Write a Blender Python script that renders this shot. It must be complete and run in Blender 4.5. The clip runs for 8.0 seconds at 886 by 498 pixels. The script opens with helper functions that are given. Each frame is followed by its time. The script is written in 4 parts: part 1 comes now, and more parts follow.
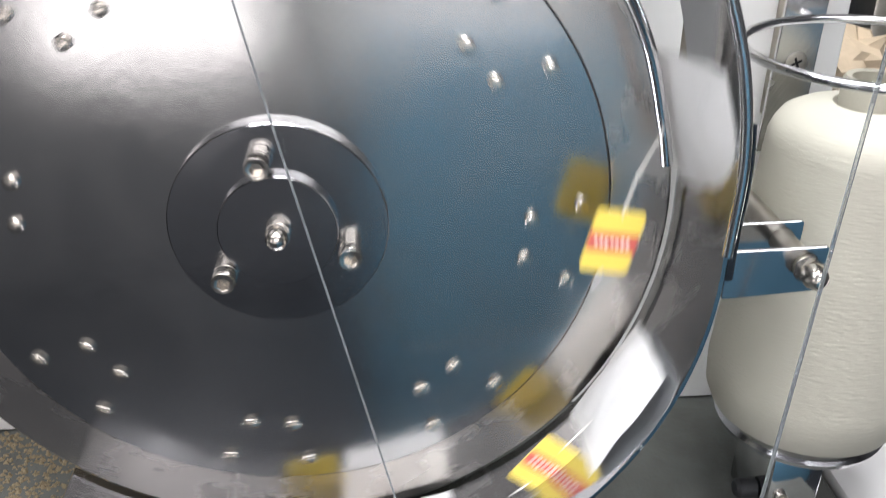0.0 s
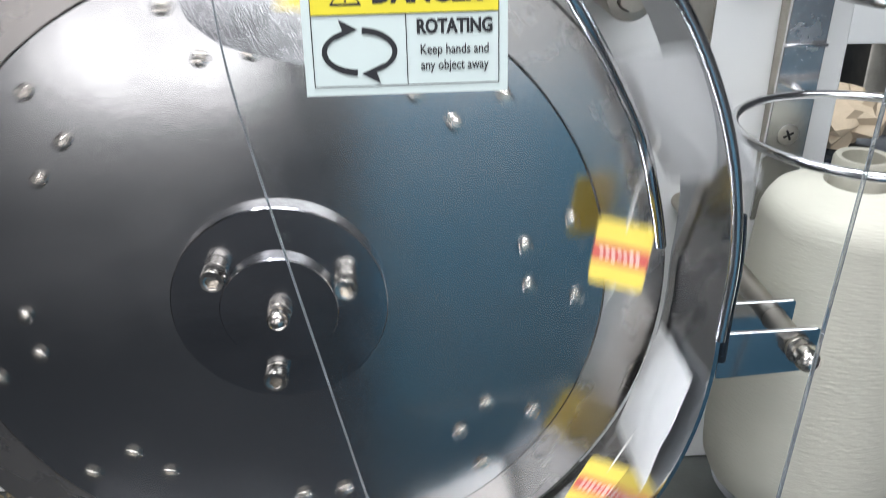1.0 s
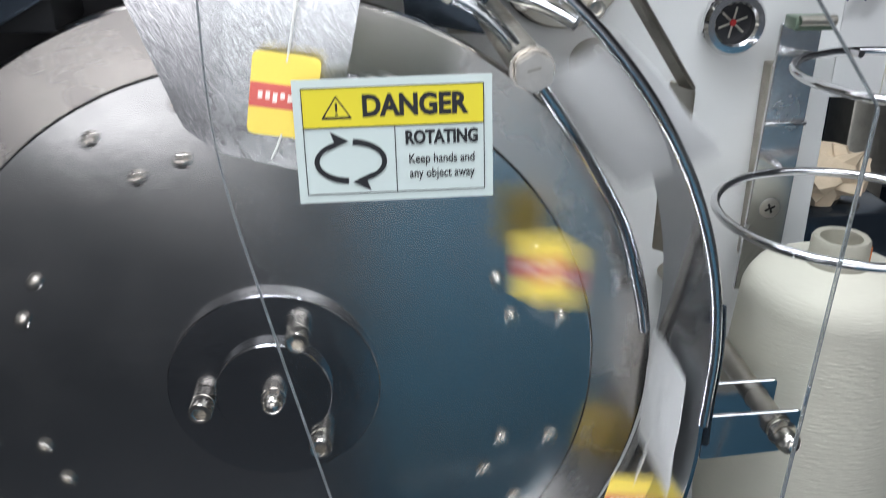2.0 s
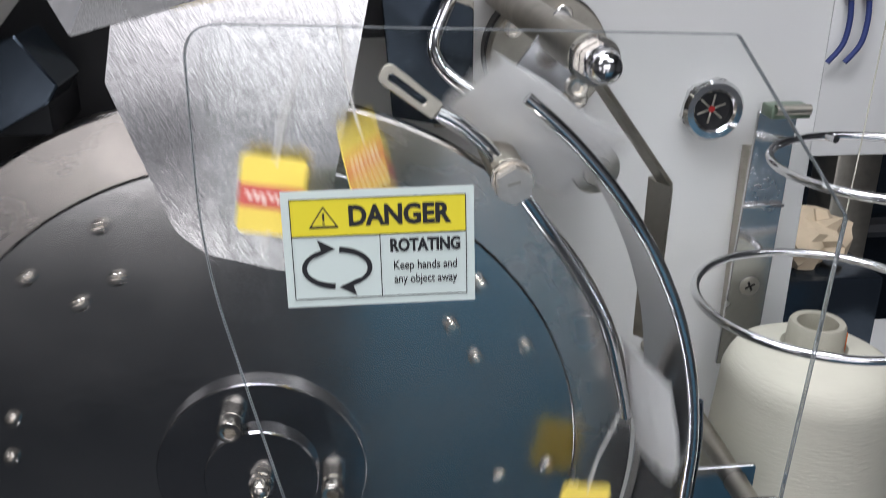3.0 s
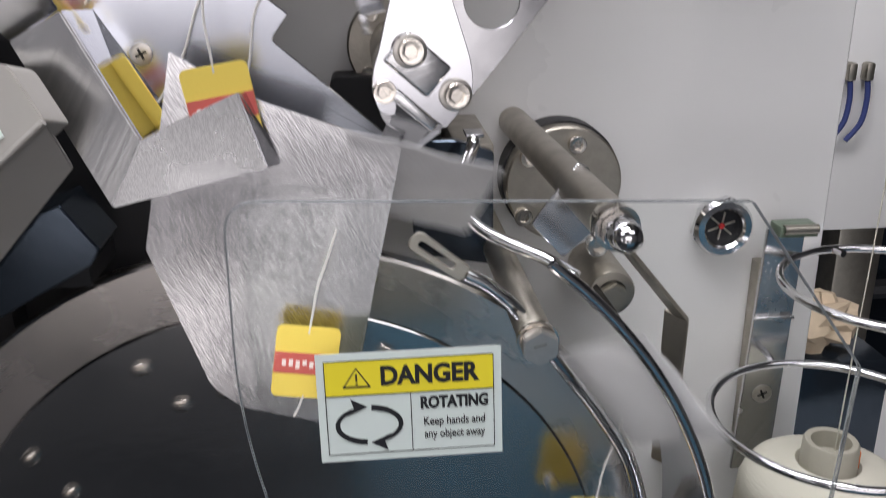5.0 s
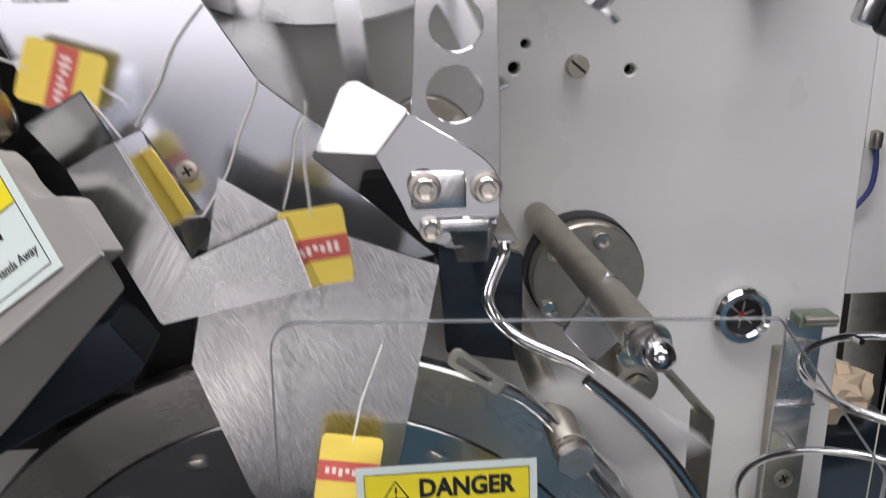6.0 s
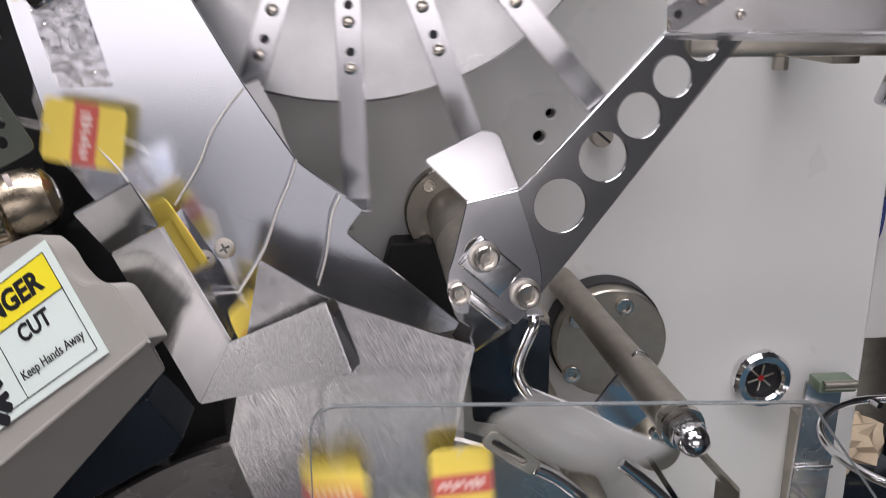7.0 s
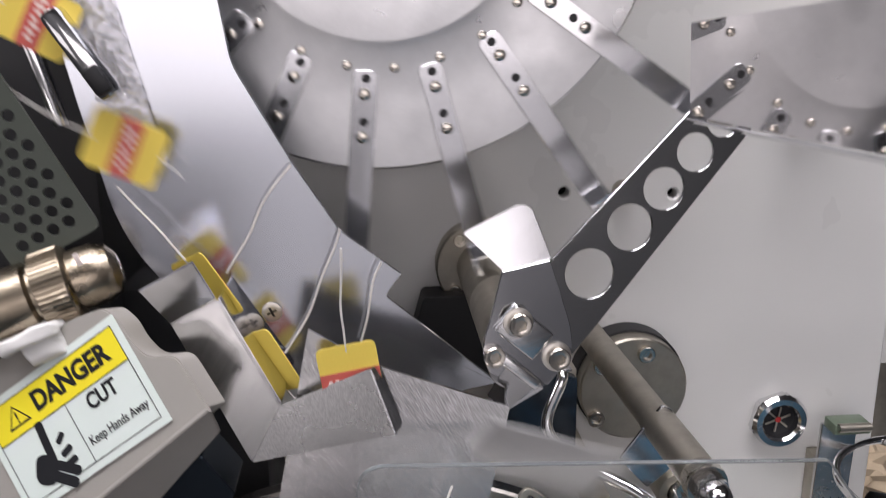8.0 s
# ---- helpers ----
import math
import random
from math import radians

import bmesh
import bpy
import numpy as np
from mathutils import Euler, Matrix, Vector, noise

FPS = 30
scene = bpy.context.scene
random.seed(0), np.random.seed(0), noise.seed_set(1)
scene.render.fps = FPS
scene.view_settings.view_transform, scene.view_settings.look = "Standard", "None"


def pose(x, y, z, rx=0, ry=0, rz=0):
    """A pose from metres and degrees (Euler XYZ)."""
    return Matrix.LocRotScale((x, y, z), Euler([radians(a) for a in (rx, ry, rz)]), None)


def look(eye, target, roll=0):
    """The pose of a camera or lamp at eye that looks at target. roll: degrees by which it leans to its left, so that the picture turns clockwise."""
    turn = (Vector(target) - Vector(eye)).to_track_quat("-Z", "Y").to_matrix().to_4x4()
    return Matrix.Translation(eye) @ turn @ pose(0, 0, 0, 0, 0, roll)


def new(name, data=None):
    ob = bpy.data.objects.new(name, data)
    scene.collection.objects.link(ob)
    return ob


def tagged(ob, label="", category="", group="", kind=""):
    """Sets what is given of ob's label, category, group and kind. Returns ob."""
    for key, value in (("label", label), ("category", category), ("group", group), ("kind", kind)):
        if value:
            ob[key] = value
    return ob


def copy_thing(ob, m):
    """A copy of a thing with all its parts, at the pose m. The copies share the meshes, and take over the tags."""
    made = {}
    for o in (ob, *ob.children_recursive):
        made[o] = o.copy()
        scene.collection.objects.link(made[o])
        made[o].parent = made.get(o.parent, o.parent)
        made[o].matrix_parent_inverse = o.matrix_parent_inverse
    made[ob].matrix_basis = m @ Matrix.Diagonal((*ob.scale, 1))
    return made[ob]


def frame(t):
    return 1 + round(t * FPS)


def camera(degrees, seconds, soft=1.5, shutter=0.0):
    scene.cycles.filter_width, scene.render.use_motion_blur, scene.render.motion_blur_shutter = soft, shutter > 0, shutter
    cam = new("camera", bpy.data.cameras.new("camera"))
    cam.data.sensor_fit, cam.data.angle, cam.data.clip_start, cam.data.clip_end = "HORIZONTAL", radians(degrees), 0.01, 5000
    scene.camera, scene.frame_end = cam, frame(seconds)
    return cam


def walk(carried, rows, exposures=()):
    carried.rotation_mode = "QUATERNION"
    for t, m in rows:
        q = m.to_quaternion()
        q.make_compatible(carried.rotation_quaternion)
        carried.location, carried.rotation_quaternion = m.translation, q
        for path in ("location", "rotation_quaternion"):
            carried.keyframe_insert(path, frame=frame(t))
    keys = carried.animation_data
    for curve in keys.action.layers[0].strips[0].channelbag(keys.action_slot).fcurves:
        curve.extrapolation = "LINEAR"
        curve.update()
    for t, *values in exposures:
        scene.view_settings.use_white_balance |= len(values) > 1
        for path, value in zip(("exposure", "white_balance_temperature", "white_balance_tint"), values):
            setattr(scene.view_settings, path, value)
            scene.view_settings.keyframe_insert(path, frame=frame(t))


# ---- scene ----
cam = camera(52.7, 8.0, soft=0.75, shutter=0.8)
METRES, EYE, TILT, LEAN, TURN = 0.24, 1.25, -28.0, 0.0, -4.5
ROWS = [
    (0.0, 0.0, 0.0, 0.0, -0.0, -0.0, -0.0),
    (0.5, 0.013, -0.0183, 0.0489, 0.15, 0.92, -0.05),
    (1.0, 0.0058, -0.0347, 0.1011, 0.08, 1.73, 0.02),
    (1.5, 0.008, -0.0631, 0.1549, -0.04, 2.6, 0.31),
    (3.0, 0.0325, -0.144, 0.3214, -0.64, 5.5, 0.23),
    (3.5, 0.0198, -0.1724, 0.3703, -0.71, 6.55, 0.25),
    (4.0, 0.0048, -0.1807, 0.4148, -0.77, 6.9, 0.32),
    (4.5, -0.0005, -0.1925, 0.4585, -0.75, 7.06, 0.66),
    (6.0, -0.0654, -0.2884, 0.6278, -0.32, 10.32, 0.81),
    (6.5, -0.1024, -0.3268, 0.6742, -0.52, 11.27, 0.37),
    (7.0, -0.1314, -0.33, 0.7223, -0.63, 11.73, 0.47),
    (7.5, -0.1609, -0.3611, 0.7667, -0.5, 11.75, 0.75),
    (8.0, -0.1792, -0.4464, 0.8071, 0.03, 12.19, 0.58),
]
walk(cam, [(t, pose(0, 0, EYE, TILT, LEAN, TURN) @ pose(METRES * x, METRES * y, METRES * z, 90 + pitch, roll, yaw)) for t, x, y, z, yaw, pitch, roll in ROWS],
     exposures=((0.0, 0.78, 6500, 14), (1.5, 0.42, 6100, 10), (3.5, 0.02, 6400, 15), (5.8, -0.17, 6600, 17), (8.0, -0.19, 6700, 19)))

# ---- light and exposure ----
world = bpy.data.worlds.new("world")
scene.world = world
world.use_nodes = True
world.node_tree.nodes["Background"].inputs[0].default_value = (0.80, 0.85, 0.92, 1)
world.node_tree.nodes["Background"].inputs[1].default_value = 0.22
scene.view_settings.exposure = 0.0


def area_lamp(name, m, sx, sy, watts, colour):
    data = bpy.data.lights.new(name, "AREA")
    data.shape, data.size, data.size_y, data.energy, data.color = "RECTANGLE", sx, sy, watts, colour
    ob = new(name, data)
    ob.matrix_world = m
    return ob


area_lamp("ceiling_lamp", look((-0.25, 0.05, 2.76), (-0.25, 0.05, 0)), 1.3, 0.6, 42, (0.95, 0.975, 1.0))
# Unseen lamps added behind the camera to give the steel bright reflections.
area_lamp("low_reflection_light", look((-0.56, -1.52, 0.745), (-0.56, 0, 0.745)), 0.54, 0.25, 1.0, (1.0, 0.97, 0.95))
area_lamp("high_reflection_light", look((0.0, -1.52, 1.695), (0.0, 0, 1.695)), 1.40, 0.75, 6.9, (1.0, 0.98, 0.98))
# Made up to brighten what the chute plate reflects.
area_lamp("mid_reflection_light", look((0.23, -1.52, 0.97), (0.23, 0, 0.97)), 0.56, 0.62, 0.60, (1.0, 0.98, 0.98))
# Made up to brighten the slanted and front strips.
area_lamp("side_reflection_light", look((-1.95, -1.52, 1.20), (-1.95, 0, 1.20)), 1.20, 0.66, 3.0, (1.0, 0.98, 0.98))
area_lamp("ceiling_lamp", look((0.9, -0.7, 2.76), (0.9, -0.7, 0)), 1.3, 0.6, 9, (0.95, 0.975, 1.0))
area_lamp("ceiling_lamp", look((-1.5, -0.7, 2.76), (-1.5, -0.7, 0)), 1.3, 0.6, 9, (0.95, 0.975, 1.0))


# ---- materials ----
def material(name, colour, rough=0.5, metal=0.0, grain=0.0, grain_scale=400.0, stretch=(1, 1, 1), stain=0.0, stain_scale=18.0,
             stain_colour=None, rough_var=0.0, glass=0.0, ior=1.45, coat=0.0, turn=0.0, spec=0.5, streak=0.0):
    """Principled surface with fine grain in relief, blotches in colour and gloss."""
    mat = bpy.data.materials.new(name)
    mat.use_nodes = True
    nt = mat.node_tree
    b = nt.nodes["Principled BSDF"]
    b.inputs["Base Color"].default_value = (*colour, 1)
    b.inputs["Roughness"].default_value = rough
    b.inputs["Metallic"].default_value = metal
    b.inputs["IOR"].default_value = ior
    b.inputs["Transmission Weight"].default_value = glass
    b.inputs["Coat Weight"].default_value = coat
    b.inputs["Specular IOR Level"].default_value = spec
    tc = nt.nodes.new("ShaderNodeTexCoord")
    if stain or rough_var:
        n = nt.nodes.new("ShaderNodeTexNoise")
        n.inputs["Scale"].default_value, n.inputs["Detail"].default_value, n.inputs["Roughness"].default_value = stain_scale, 5, 0.6
        nt.links.new(tc.outputs["Object"], n.inputs["Vector"])
        if stain:
            mix = nt.nodes.new("ShaderNodeMix")
            mix.data_type = "RGBA"
            ramp = nt.nodes.new("ShaderNodeMapRange")
            ramp.inputs["From Min"].default_value, ramp.inputs["From Max"].default_value = 0.35, 0.75
            ramp.inputs["To Min"].default_value, ramp.inputs["To Max"].default_value = 0, stain
            nt.links.new(n.outputs["Fac"], ramp.inputs["Value"])
            nt.links.new(ramp.outputs["Result"], mix.inputs[0])
            mix.inputs[6].default_value = (*colour, 1)
            sc = stain_colour or tuple(c * 0.55 for c in colour)
            mix.inputs[7].default_value = (*sc, 1)
            nt.links.new(mix.outputs[2], b.inputs["Base Color"])
        if rough_var:
            rr = nt.nodes.new("ShaderNodeMapRange")
            rr.inputs["From Min"].default_value, rr.inputs["From Max"].default_value = 0.3, 0.7
            rr.inputs["To Min"].default_value, rr.inputs["To Max"].default_value = max(0.02, rough - rough_var), rough + rough_var
            nt.links.new(n.outputs["Fac"], rr.inputs["Value"])
            nt.links.new(rr.outputs["Result"], b.inputs["Roughness"])
    if grain:
        mp = nt.nodes.new("ShaderNodeMapping")
        mp.vector_type = "TEXTURE"
        mp.inputs["Scale"].default_value = tuple(1 / q for q in stretch)
        mp.inputs["Rotation"].default_value = (0, radians(turn), 0)
        g = nt.nodes.new("ShaderNodeTexNoise")
        g.inputs["Scale"].default_value, g.inputs["Detail"].default_value = grain_scale, 3
        bump = nt.nodes.new("ShaderNodeBump")
        bump.inputs["Strength"].default_value, bump.inputs["Distance"].default_value = grain, 0.001
        nt.links.new(tc.outputs["Object"], mp.inputs["Vector"])
        nt.links.new(mp.outputs["Vector"], g.inputs["Vector"])
        nt.links.new(g.outputs["Fac"], bump.inputs["Height"])
        nt.links.new(bump.outputs["Normal"], b.inputs["Normal"])
        if streak:
            band = nt.nodes.new("ShaderNodeMapRange")
            band.inputs["From Min"].default_value, band.inputs["From Max"].default_value = 0.36, 0.64
            band.inputs["To Min"].default_value, band.inputs["To Max"].default_value = 1 - streak, 1 + 0.35 * streak
            nt.links.new(g.outputs["Fac"], band.inputs["Value"])
            tint = nt.nodes.new("ShaderNodeVectorMath")
            tint.operation = "SCALE"
            tint.inputs[0].default_value = colour
            nt.links.new(band.outputs["Result"], tint.inputs["Scale"])
            nt.links.new(tint.outputs["Vector"], b.inputs["Base Color"])
    return mat


DISC = material("polished_disc_steel", (0.56, 0.555, 0.55), 0.18, 1, grain=0.05, grain_scale=150, rough_var=0.07, stain=0.4, stain_scale=9)
RING = material("brushed_ring_steel", (0.62, 0.58, 0.545), 0.27, 1, grain=0.03, grain_scale=300, stretch=(0.25, 1, 2), rough_var=0.06, stain=0.25)
HUB = material("hub_steel", (0.46, 0.46, 0.47), 0.16, 1, grain=0.03, grain_scale=200, rough_var=0.05, stain=0.35, stain_scale=30)
STEEL = material("satin_sheet_steel", (0.66, 0.665, 0.69), 0.17, 1, grain=0.02, grain_scale=250, stretch=(1, 1, 0.2), rough_var=0.05, stain=0.10, stain_scale=9)
BRUSHED = material("scratched_sheet_steel", (0.62, 0.615, 0.62), 0.20, 1, grain=0.09, grain_scale=2400, stretch=(1, 1, 0.014), turn=-27, rough_var=0.09, streak=0.24)
BRUSHED_LOW = material("brushed_strip_steel", (0.70, 0.70, 0.695), 0.26, 1, grain=0.05, grain_scale=2400, stretch=(1, 1, 0.014), turn=-12, rough_var=0.07, streak=0.18)
SATIN = material("satin_strip_steel", (0.72, 0.72, 0.725), 0.25, 1, grain=0.06, grain_scale=700, stretch=(1, 1, 0.02), turn=30, rough_var=0.04, streak=0.10)
PLATE = material("satin_back_plate_steel", (0.58, 0.60, 0.65), 0.20, 1, grain=0.006, grain_scale=120, rough_var=0.02, stain=0.10, stain_scale=6, stain_colour=(0.50, 0.51, 0.55))
MIRROR = material("mirror_polished_steel", (0.90, 0.885, 0.875), 0.035, 1, grain=0.01, grain_scale=40, rough_var=0.015)
CHROME = material("bright_rod_steel", (0.74, 0.74, 0.75), 0.12, 1, rough_var=0.05, grain=0.03, grain_scale=500)
BAND = material("polished_band_steel", (0.55, 0.56, 0.58), 0.10, 1, grain=0.04, grain_scale=60, rough_var=0.05)
SCREW = material("nickel_screw_steel", (0.66, 0.62, 0.56), 0.19, 1, grain=0.05, grain_scale=700)
NUT = material("satin_nickel_bolt", (0.66, 0.63, 0.58), 0.36, 1, grain=0.05, grain_scale=600, stain=0.3, stain_scale=200)
DULL = material("dull_turned_steel", (0.46, 0.43, 0.37), 0.40, 1, grain=0.1, grain_scale=500, stain=0.5, stain_scale=60, rough_var=0.08)
CAST = material("cast_wheel_alloy", (0.76, 0.765, 0.78), 0.36, 1, grain=0.05, grain_scale=700, stain=0.3, stain_scale=40, rough_var=0.1)
# Black of dark parts, also painted where holes and recesses only hold shade.
DARK = material("black_finish_and_recess_shade", (0.012, 0.012, 0.014), 0.5)
NAVY = material("dark_blue_steel", (0.05, 0.065, 0.085), 0.16, 0.8, grain=0.04, grain_scale=300, rough_var=0.05)
PANEL = material("white_panel_paint", (0.74, 0.735, 0.72), 0.30, 0.0, grain=0.02, grain_scale=500, stain=0.10, stain_scale=5, rough_var=0.06, stain_colour=(0.66, 0.655, 0.64))
WHITE = material("cream_plastic", (0.33, 0.315, 0.29), 0.42, 0, grain=0.06, grain_scale=700, stain=0.2, stain_scale=25)
STRING = material("white_cotton_string", (0.62, 0.60, 0.57), 0.85, 0, grain=0.3, grain_scale=900)
THREAD = material("cream_thread", (0.50, 0.48, 0.40), 0.85, 0, grain=0.35, grain_scale=900, stretch=(0.15, 0.15, 1), stain=0.12, stain_scale=30)
CARD = material("grey_cone_card", (0.34, 0.32, 0.26), 0.8, 0, grain=0.3, grain_scale=500, stain=0.3)
YELLOW = material("yellow_tag_paper", (0.82, 0.62, 0.11), 0.55, 0, grain=0.1, grain_scale=600, stain=0.1)
RED = material("red_print", (0.56, 0.11, 0.09), 0.55, 0, grain=0.05)
TAGWHITE = material("white_print", (0.80, 0.70, 0.66), 0.6)
LABEL = material("pale_label_vinyl", (0.66, 0.74, 0.70), 0.35, grain=0.02, grain_scale=300, stain=0.05)
LABELY = material("yellow_label_vinyl", (0.83, 0.70, 0.03), 0.35, grain=0.02, stain=0.05)
POUCH = material("white_filter_paper", (0.52, 0.515, 0.51), 0.75, 0, grain=0.3, grain_scale=500, stain=0.25, stain_scale=60)
INK = material("black_ink", (0.012, 0.013, 0.016), 0.4)
TABLE = material("worn_grey_table", (0.11, 0.115, 0.105), 0.45, 0, grain=0.5, grain_scale=350, stain=0.6, stain_scale=40, stain_colour=(0.07, 0.07, 0.06), rough_var=0.1)
CRUMB = material("tan_tea_dust", (0.33, 0.27, 0.17), 0.95, 0, grain=0.3, stain=0.7, stain_scale=400, stain_colour=(0.09, 0.06, 0.03))
GREENISH = material("green_tinted_bracket", (0.17, 0.22, 0.16), 0.35, 0.3, stain=0.4, stain_scale=90)
BRASS = material("tarnished_brass", (0.33, 0.28, 0.215), 0.30, 1, grain=0.1, grain_scale=400, stain=0.4, stain_scale=60, rough_var=0.08)
GREYGREEN = material("grey_perforated_paint", (0.075, 0.085, 0.072), 0.3, 0, grain=0.1, stain=0.2)
# Colour of the added board that the wheel reflects as blue.
BLUE = material("blue_reflector_cloth", (0.15, 0.34, 0.48), 0.85, 0, grain=0.3, grain_scale=300, stain=0.3, stain_scale=4)
FLOOR = material("grey_concrete", (0.030, 0.034, 0.040), 0.6, 0, grain=0.3, grain_scale=60, stain=0.5, stain_scale=3)
WALL = material("grey_wall_paint", (0.22, 0.22, 0.225), 0.7, 0, grain=0.1, grain_scale=200, stain=0.1, stain_scale=2)
DARKWALL = material("dark_reflection_dado", (0.15, 0.155, 0.165), 0.7, 0, grain=0.1, grain_scale=200, stain=0.2, stain_scale=2)
CABLE = material("blue_cable", (0.03, 0.045, 0.16), 0.4)
RUBBER = material("black_rubber", (0.02, 0.02, 0.022), 0.55, stain=0.3, stain_scale=30)
ACRYLIC = material("clear_acrylic", (0.97, 0.985, 0.98), 0.02, 0, glass=1.0, ior=1.08, spec=0.5)
EDGE = material("acrylic_edge", (0.26, 0.28, 0.29), 0.2, 0, glass=0.45, ior=1.3)
FILM = material("crumpled_clear_film", (0.90, 0.88, 0.88), 0.12, 0, glass=0.75, ior=1.42)
RUSSET = material("orange_core_print", (0.62, 0.16, 0.04), 0.7)
GLOSSRED = material("red_indicator", (0.45, 0.03, 0.03), 0.25)
BEIGE = material("beige_filter_paper", (0.68, 0.54, 0.38), 0.8, stain=0.4, stain_scale=60)


# ---- mesh helpers ----
def part(name, bm, mat, parent=None, label="", m=None, smooth=True):
    """Links a bmesh as one mesh object, under a thing or a part."""
    me = bpy.data.meshes.new(name)
    bmesh.ops.recalc_face_normals(bm, faces=bm.faces)
    bm.to_mesh(me)
    bm.free()
    me.materials.append(mat)
    if smooth:
        me.shade_smooth()
        me.set_sharp_from_angle(angle=radians(35))
    ob = new(name, me)
    if parent:
        ob.parent = parent
    if m is not None:
        ob.matrix_local = m
    if label:
        ob["label"] = label
    return ob


def thing(name, label, category, at=(0, 0, 0), group="", kind="", m=None):
    ob = new(name)
    ob.empty_display_size = 0.01
    ob.matrix_world = m if m is not None else Matrix.Translation(at)
    return tagged(ob, label, category, group, kind)


def box(sx, sy, sz, at=(0, 0, 0), bevel=0.0008, segments=2, bm=None):
    bm2 = bmesh.new()
    bmesh.ops.create_cube(bm2, size=1, matrix=Matrix.Translation(at) @ Matrix.Diagonal((sx, sy, sz, 1)))
    if bevel:
        bmesh.ops.bevel(bm2, geom=bm2.edges[:], offset=bevel, segments=segments, affect="EDGES", profile=0.5)
    return join(bm, bm2)


def join(bm, other):
    if bm is None:
        return other
    me = bpy.data.meshes.new("tmp")
    other.to_mesh(me)
    other.free()
    bm.from_mesh(me)
    bpy.data.meshes.remove(me)
    return bm


def lathe(profile, n=48, bm=None, m=None):
    """Turns (radius, height) pairs round the local z axis."""
    bm2 = bmesh.new()
    rings = []
    for r, z in profile:
        if r < 1e-6:
            rings.append([bm2.verts.new((0, 0, z))])
        else:
            rings.append([bm2.verts.new((r * math.cos(2 * math.pi * i / n), r * math.sin(2 * math.pi * i / n), z)) for i in range(n)])
    for a, b in zip(rings, rings[1:]):
        for i in range(n):
            j = (i + 1) % n
            if len(a) == 1 and len(b) > 1:
                bm2.faces.new((a[0], b[i], b[j]))
            elif len(b) == 1 and len(a) > 1:
                bm2.faces.new((a[i], a[j], b[0]))
            elif len(a) > 1:
                bm2.faces.new((a[i], a[j], b[j], b[i]))
    if m is not None:
        bm2.transform(m)
    return join(bm, bm2)


def tube(points, r, n=10, closed=False, bm=None, flat=1.0):
    """A round bar along a smooth line through the points."""
    pts = [Vector(p) for p in points]
    dense = []
    k = len(pts)
    steps = 8
    for i in range(k if closed else k - 1):
        p0, p1, p2, p3 = (pts[(i - 1) % k] if closed or i else pts[0]), pts[i], pts[(i + 1) % k], (pts[(i + 2) % k] if closed or i + 2 < k else pts[-1])
        for s in range(steps):
            u = s / steps
            dense.append(0.5 * ((2 * p1) + (p2 - p0) * u + (2 * p0 - 5 * p1 + 4 * p2 - p3) * u * u + (3 * p1 - p0 - 3 * p2 + p3) * u ** 3))
    if not closed:
        dense.append(pts[-1])
    bm2 = bmesh.new()
    rings = []
    up = None
    q = len(dense)
    for i, p in enumerate(dense):
        d = (dense[(i + 1) % q] - dense[i - 1]) if closed else (dense[min(i + 1, q - 1)] - dense[max(i - 1, 0)])
        d.normalize()
        if up is None:
            up = d.orthogonal().normalized()
        up = (up - d * up.dot(d)).normalized()
        side = d.cross(up)
        rings.append([bm2.verts.new(p + r * (math.cos(2 * math.pi * a / n) * up + flat * math.sin(2 * math.pi * a / n) * side)) for a in range(n)])
    for i in range(q if closed else q - 1):
        a, b = rings[i], rings[(i + 1) % q]
        for s in range(n):
            bm2.faces.new((a[s], a[(s + 1) % n], b[(s + 1) % n], b[s]))
    if not closed:
        bm2.faces.new(rings[0][::-1])
        bm2.faces.new(rings[-1])
    return join(bm, bm2)


def rounded(points, radius, n=5):
    """A 2D outline with its corners rounded."""
    out = []
    k = len(points)
    for i in range(k):
        p, a, b = Vector(points[i]), Vector(points[i - 1]), Vector(points[(i + 1) % k])
        r = radius[i] if isinstance(radius, (list, tuple)) else radius
        da, db = (a - p), (b - p)
        r = min(r, da.length * 0.45, db.length * 0.45)
        if r < 1e-5:
            out.append(tuple(p))
            continue
        s, e = p + da.normalized() * r, p + db.normalized() * r
        for q in range(n + 1):
            u = q / n
            out.append(tuple((1 - u) ** 2 * s + 2 * u * (1 - u) * p + u * u * e))
    return out


def ring2(cx, cy, r, n=28):
    return [(cx + r * math.cos(2 * math.pi * i / n), cy + r * math.sin(2 * math.pi * i / n)) for i in range(n)]


def plate2(outline, thick, holes=(), bevel=0.0, bm=None):
    """A plate in the local x-z plane; its front lies at y = 0 and its back at y = thick."""
    bm2 = bmesh.new()
    edges = []
    for loop in (outline, *holes):
        vs = [bm2.verts.new((x, 0, z)) for x, z in loop]
        edges += [bm2.edges.new((vs[i], vs[(i + 1) % len(vs)])) for i in range(len(vs))]
    bmesh.ops.triangle_fill(bm2, use_beauty=True, use_dissolve=True, edges=edges, normal=(0, -1, 0))
    ext = bmesh.ops.extrude_face_region(bm2, geom=bm2.faces[:])
    bmesh.ops.translate(bm2, verts=[v for v in ext["geom"] if isinstance(v, bmesh.types.BMVert)], vec=(0, thick, 0))
    if bevel:
        bmesh.ops.recalc_face_normals(bm2, faces=bm2.faces)
        sharp = [e for e in bm2.edges if len(e.link_faces) == 2 and e.calc_face_angle() > 1.0]
        bmesh.ops.bevel(bm2, geom=sharp, offset=bevel, segments=1, affect="EDGES")
    return join(bm, bm2)


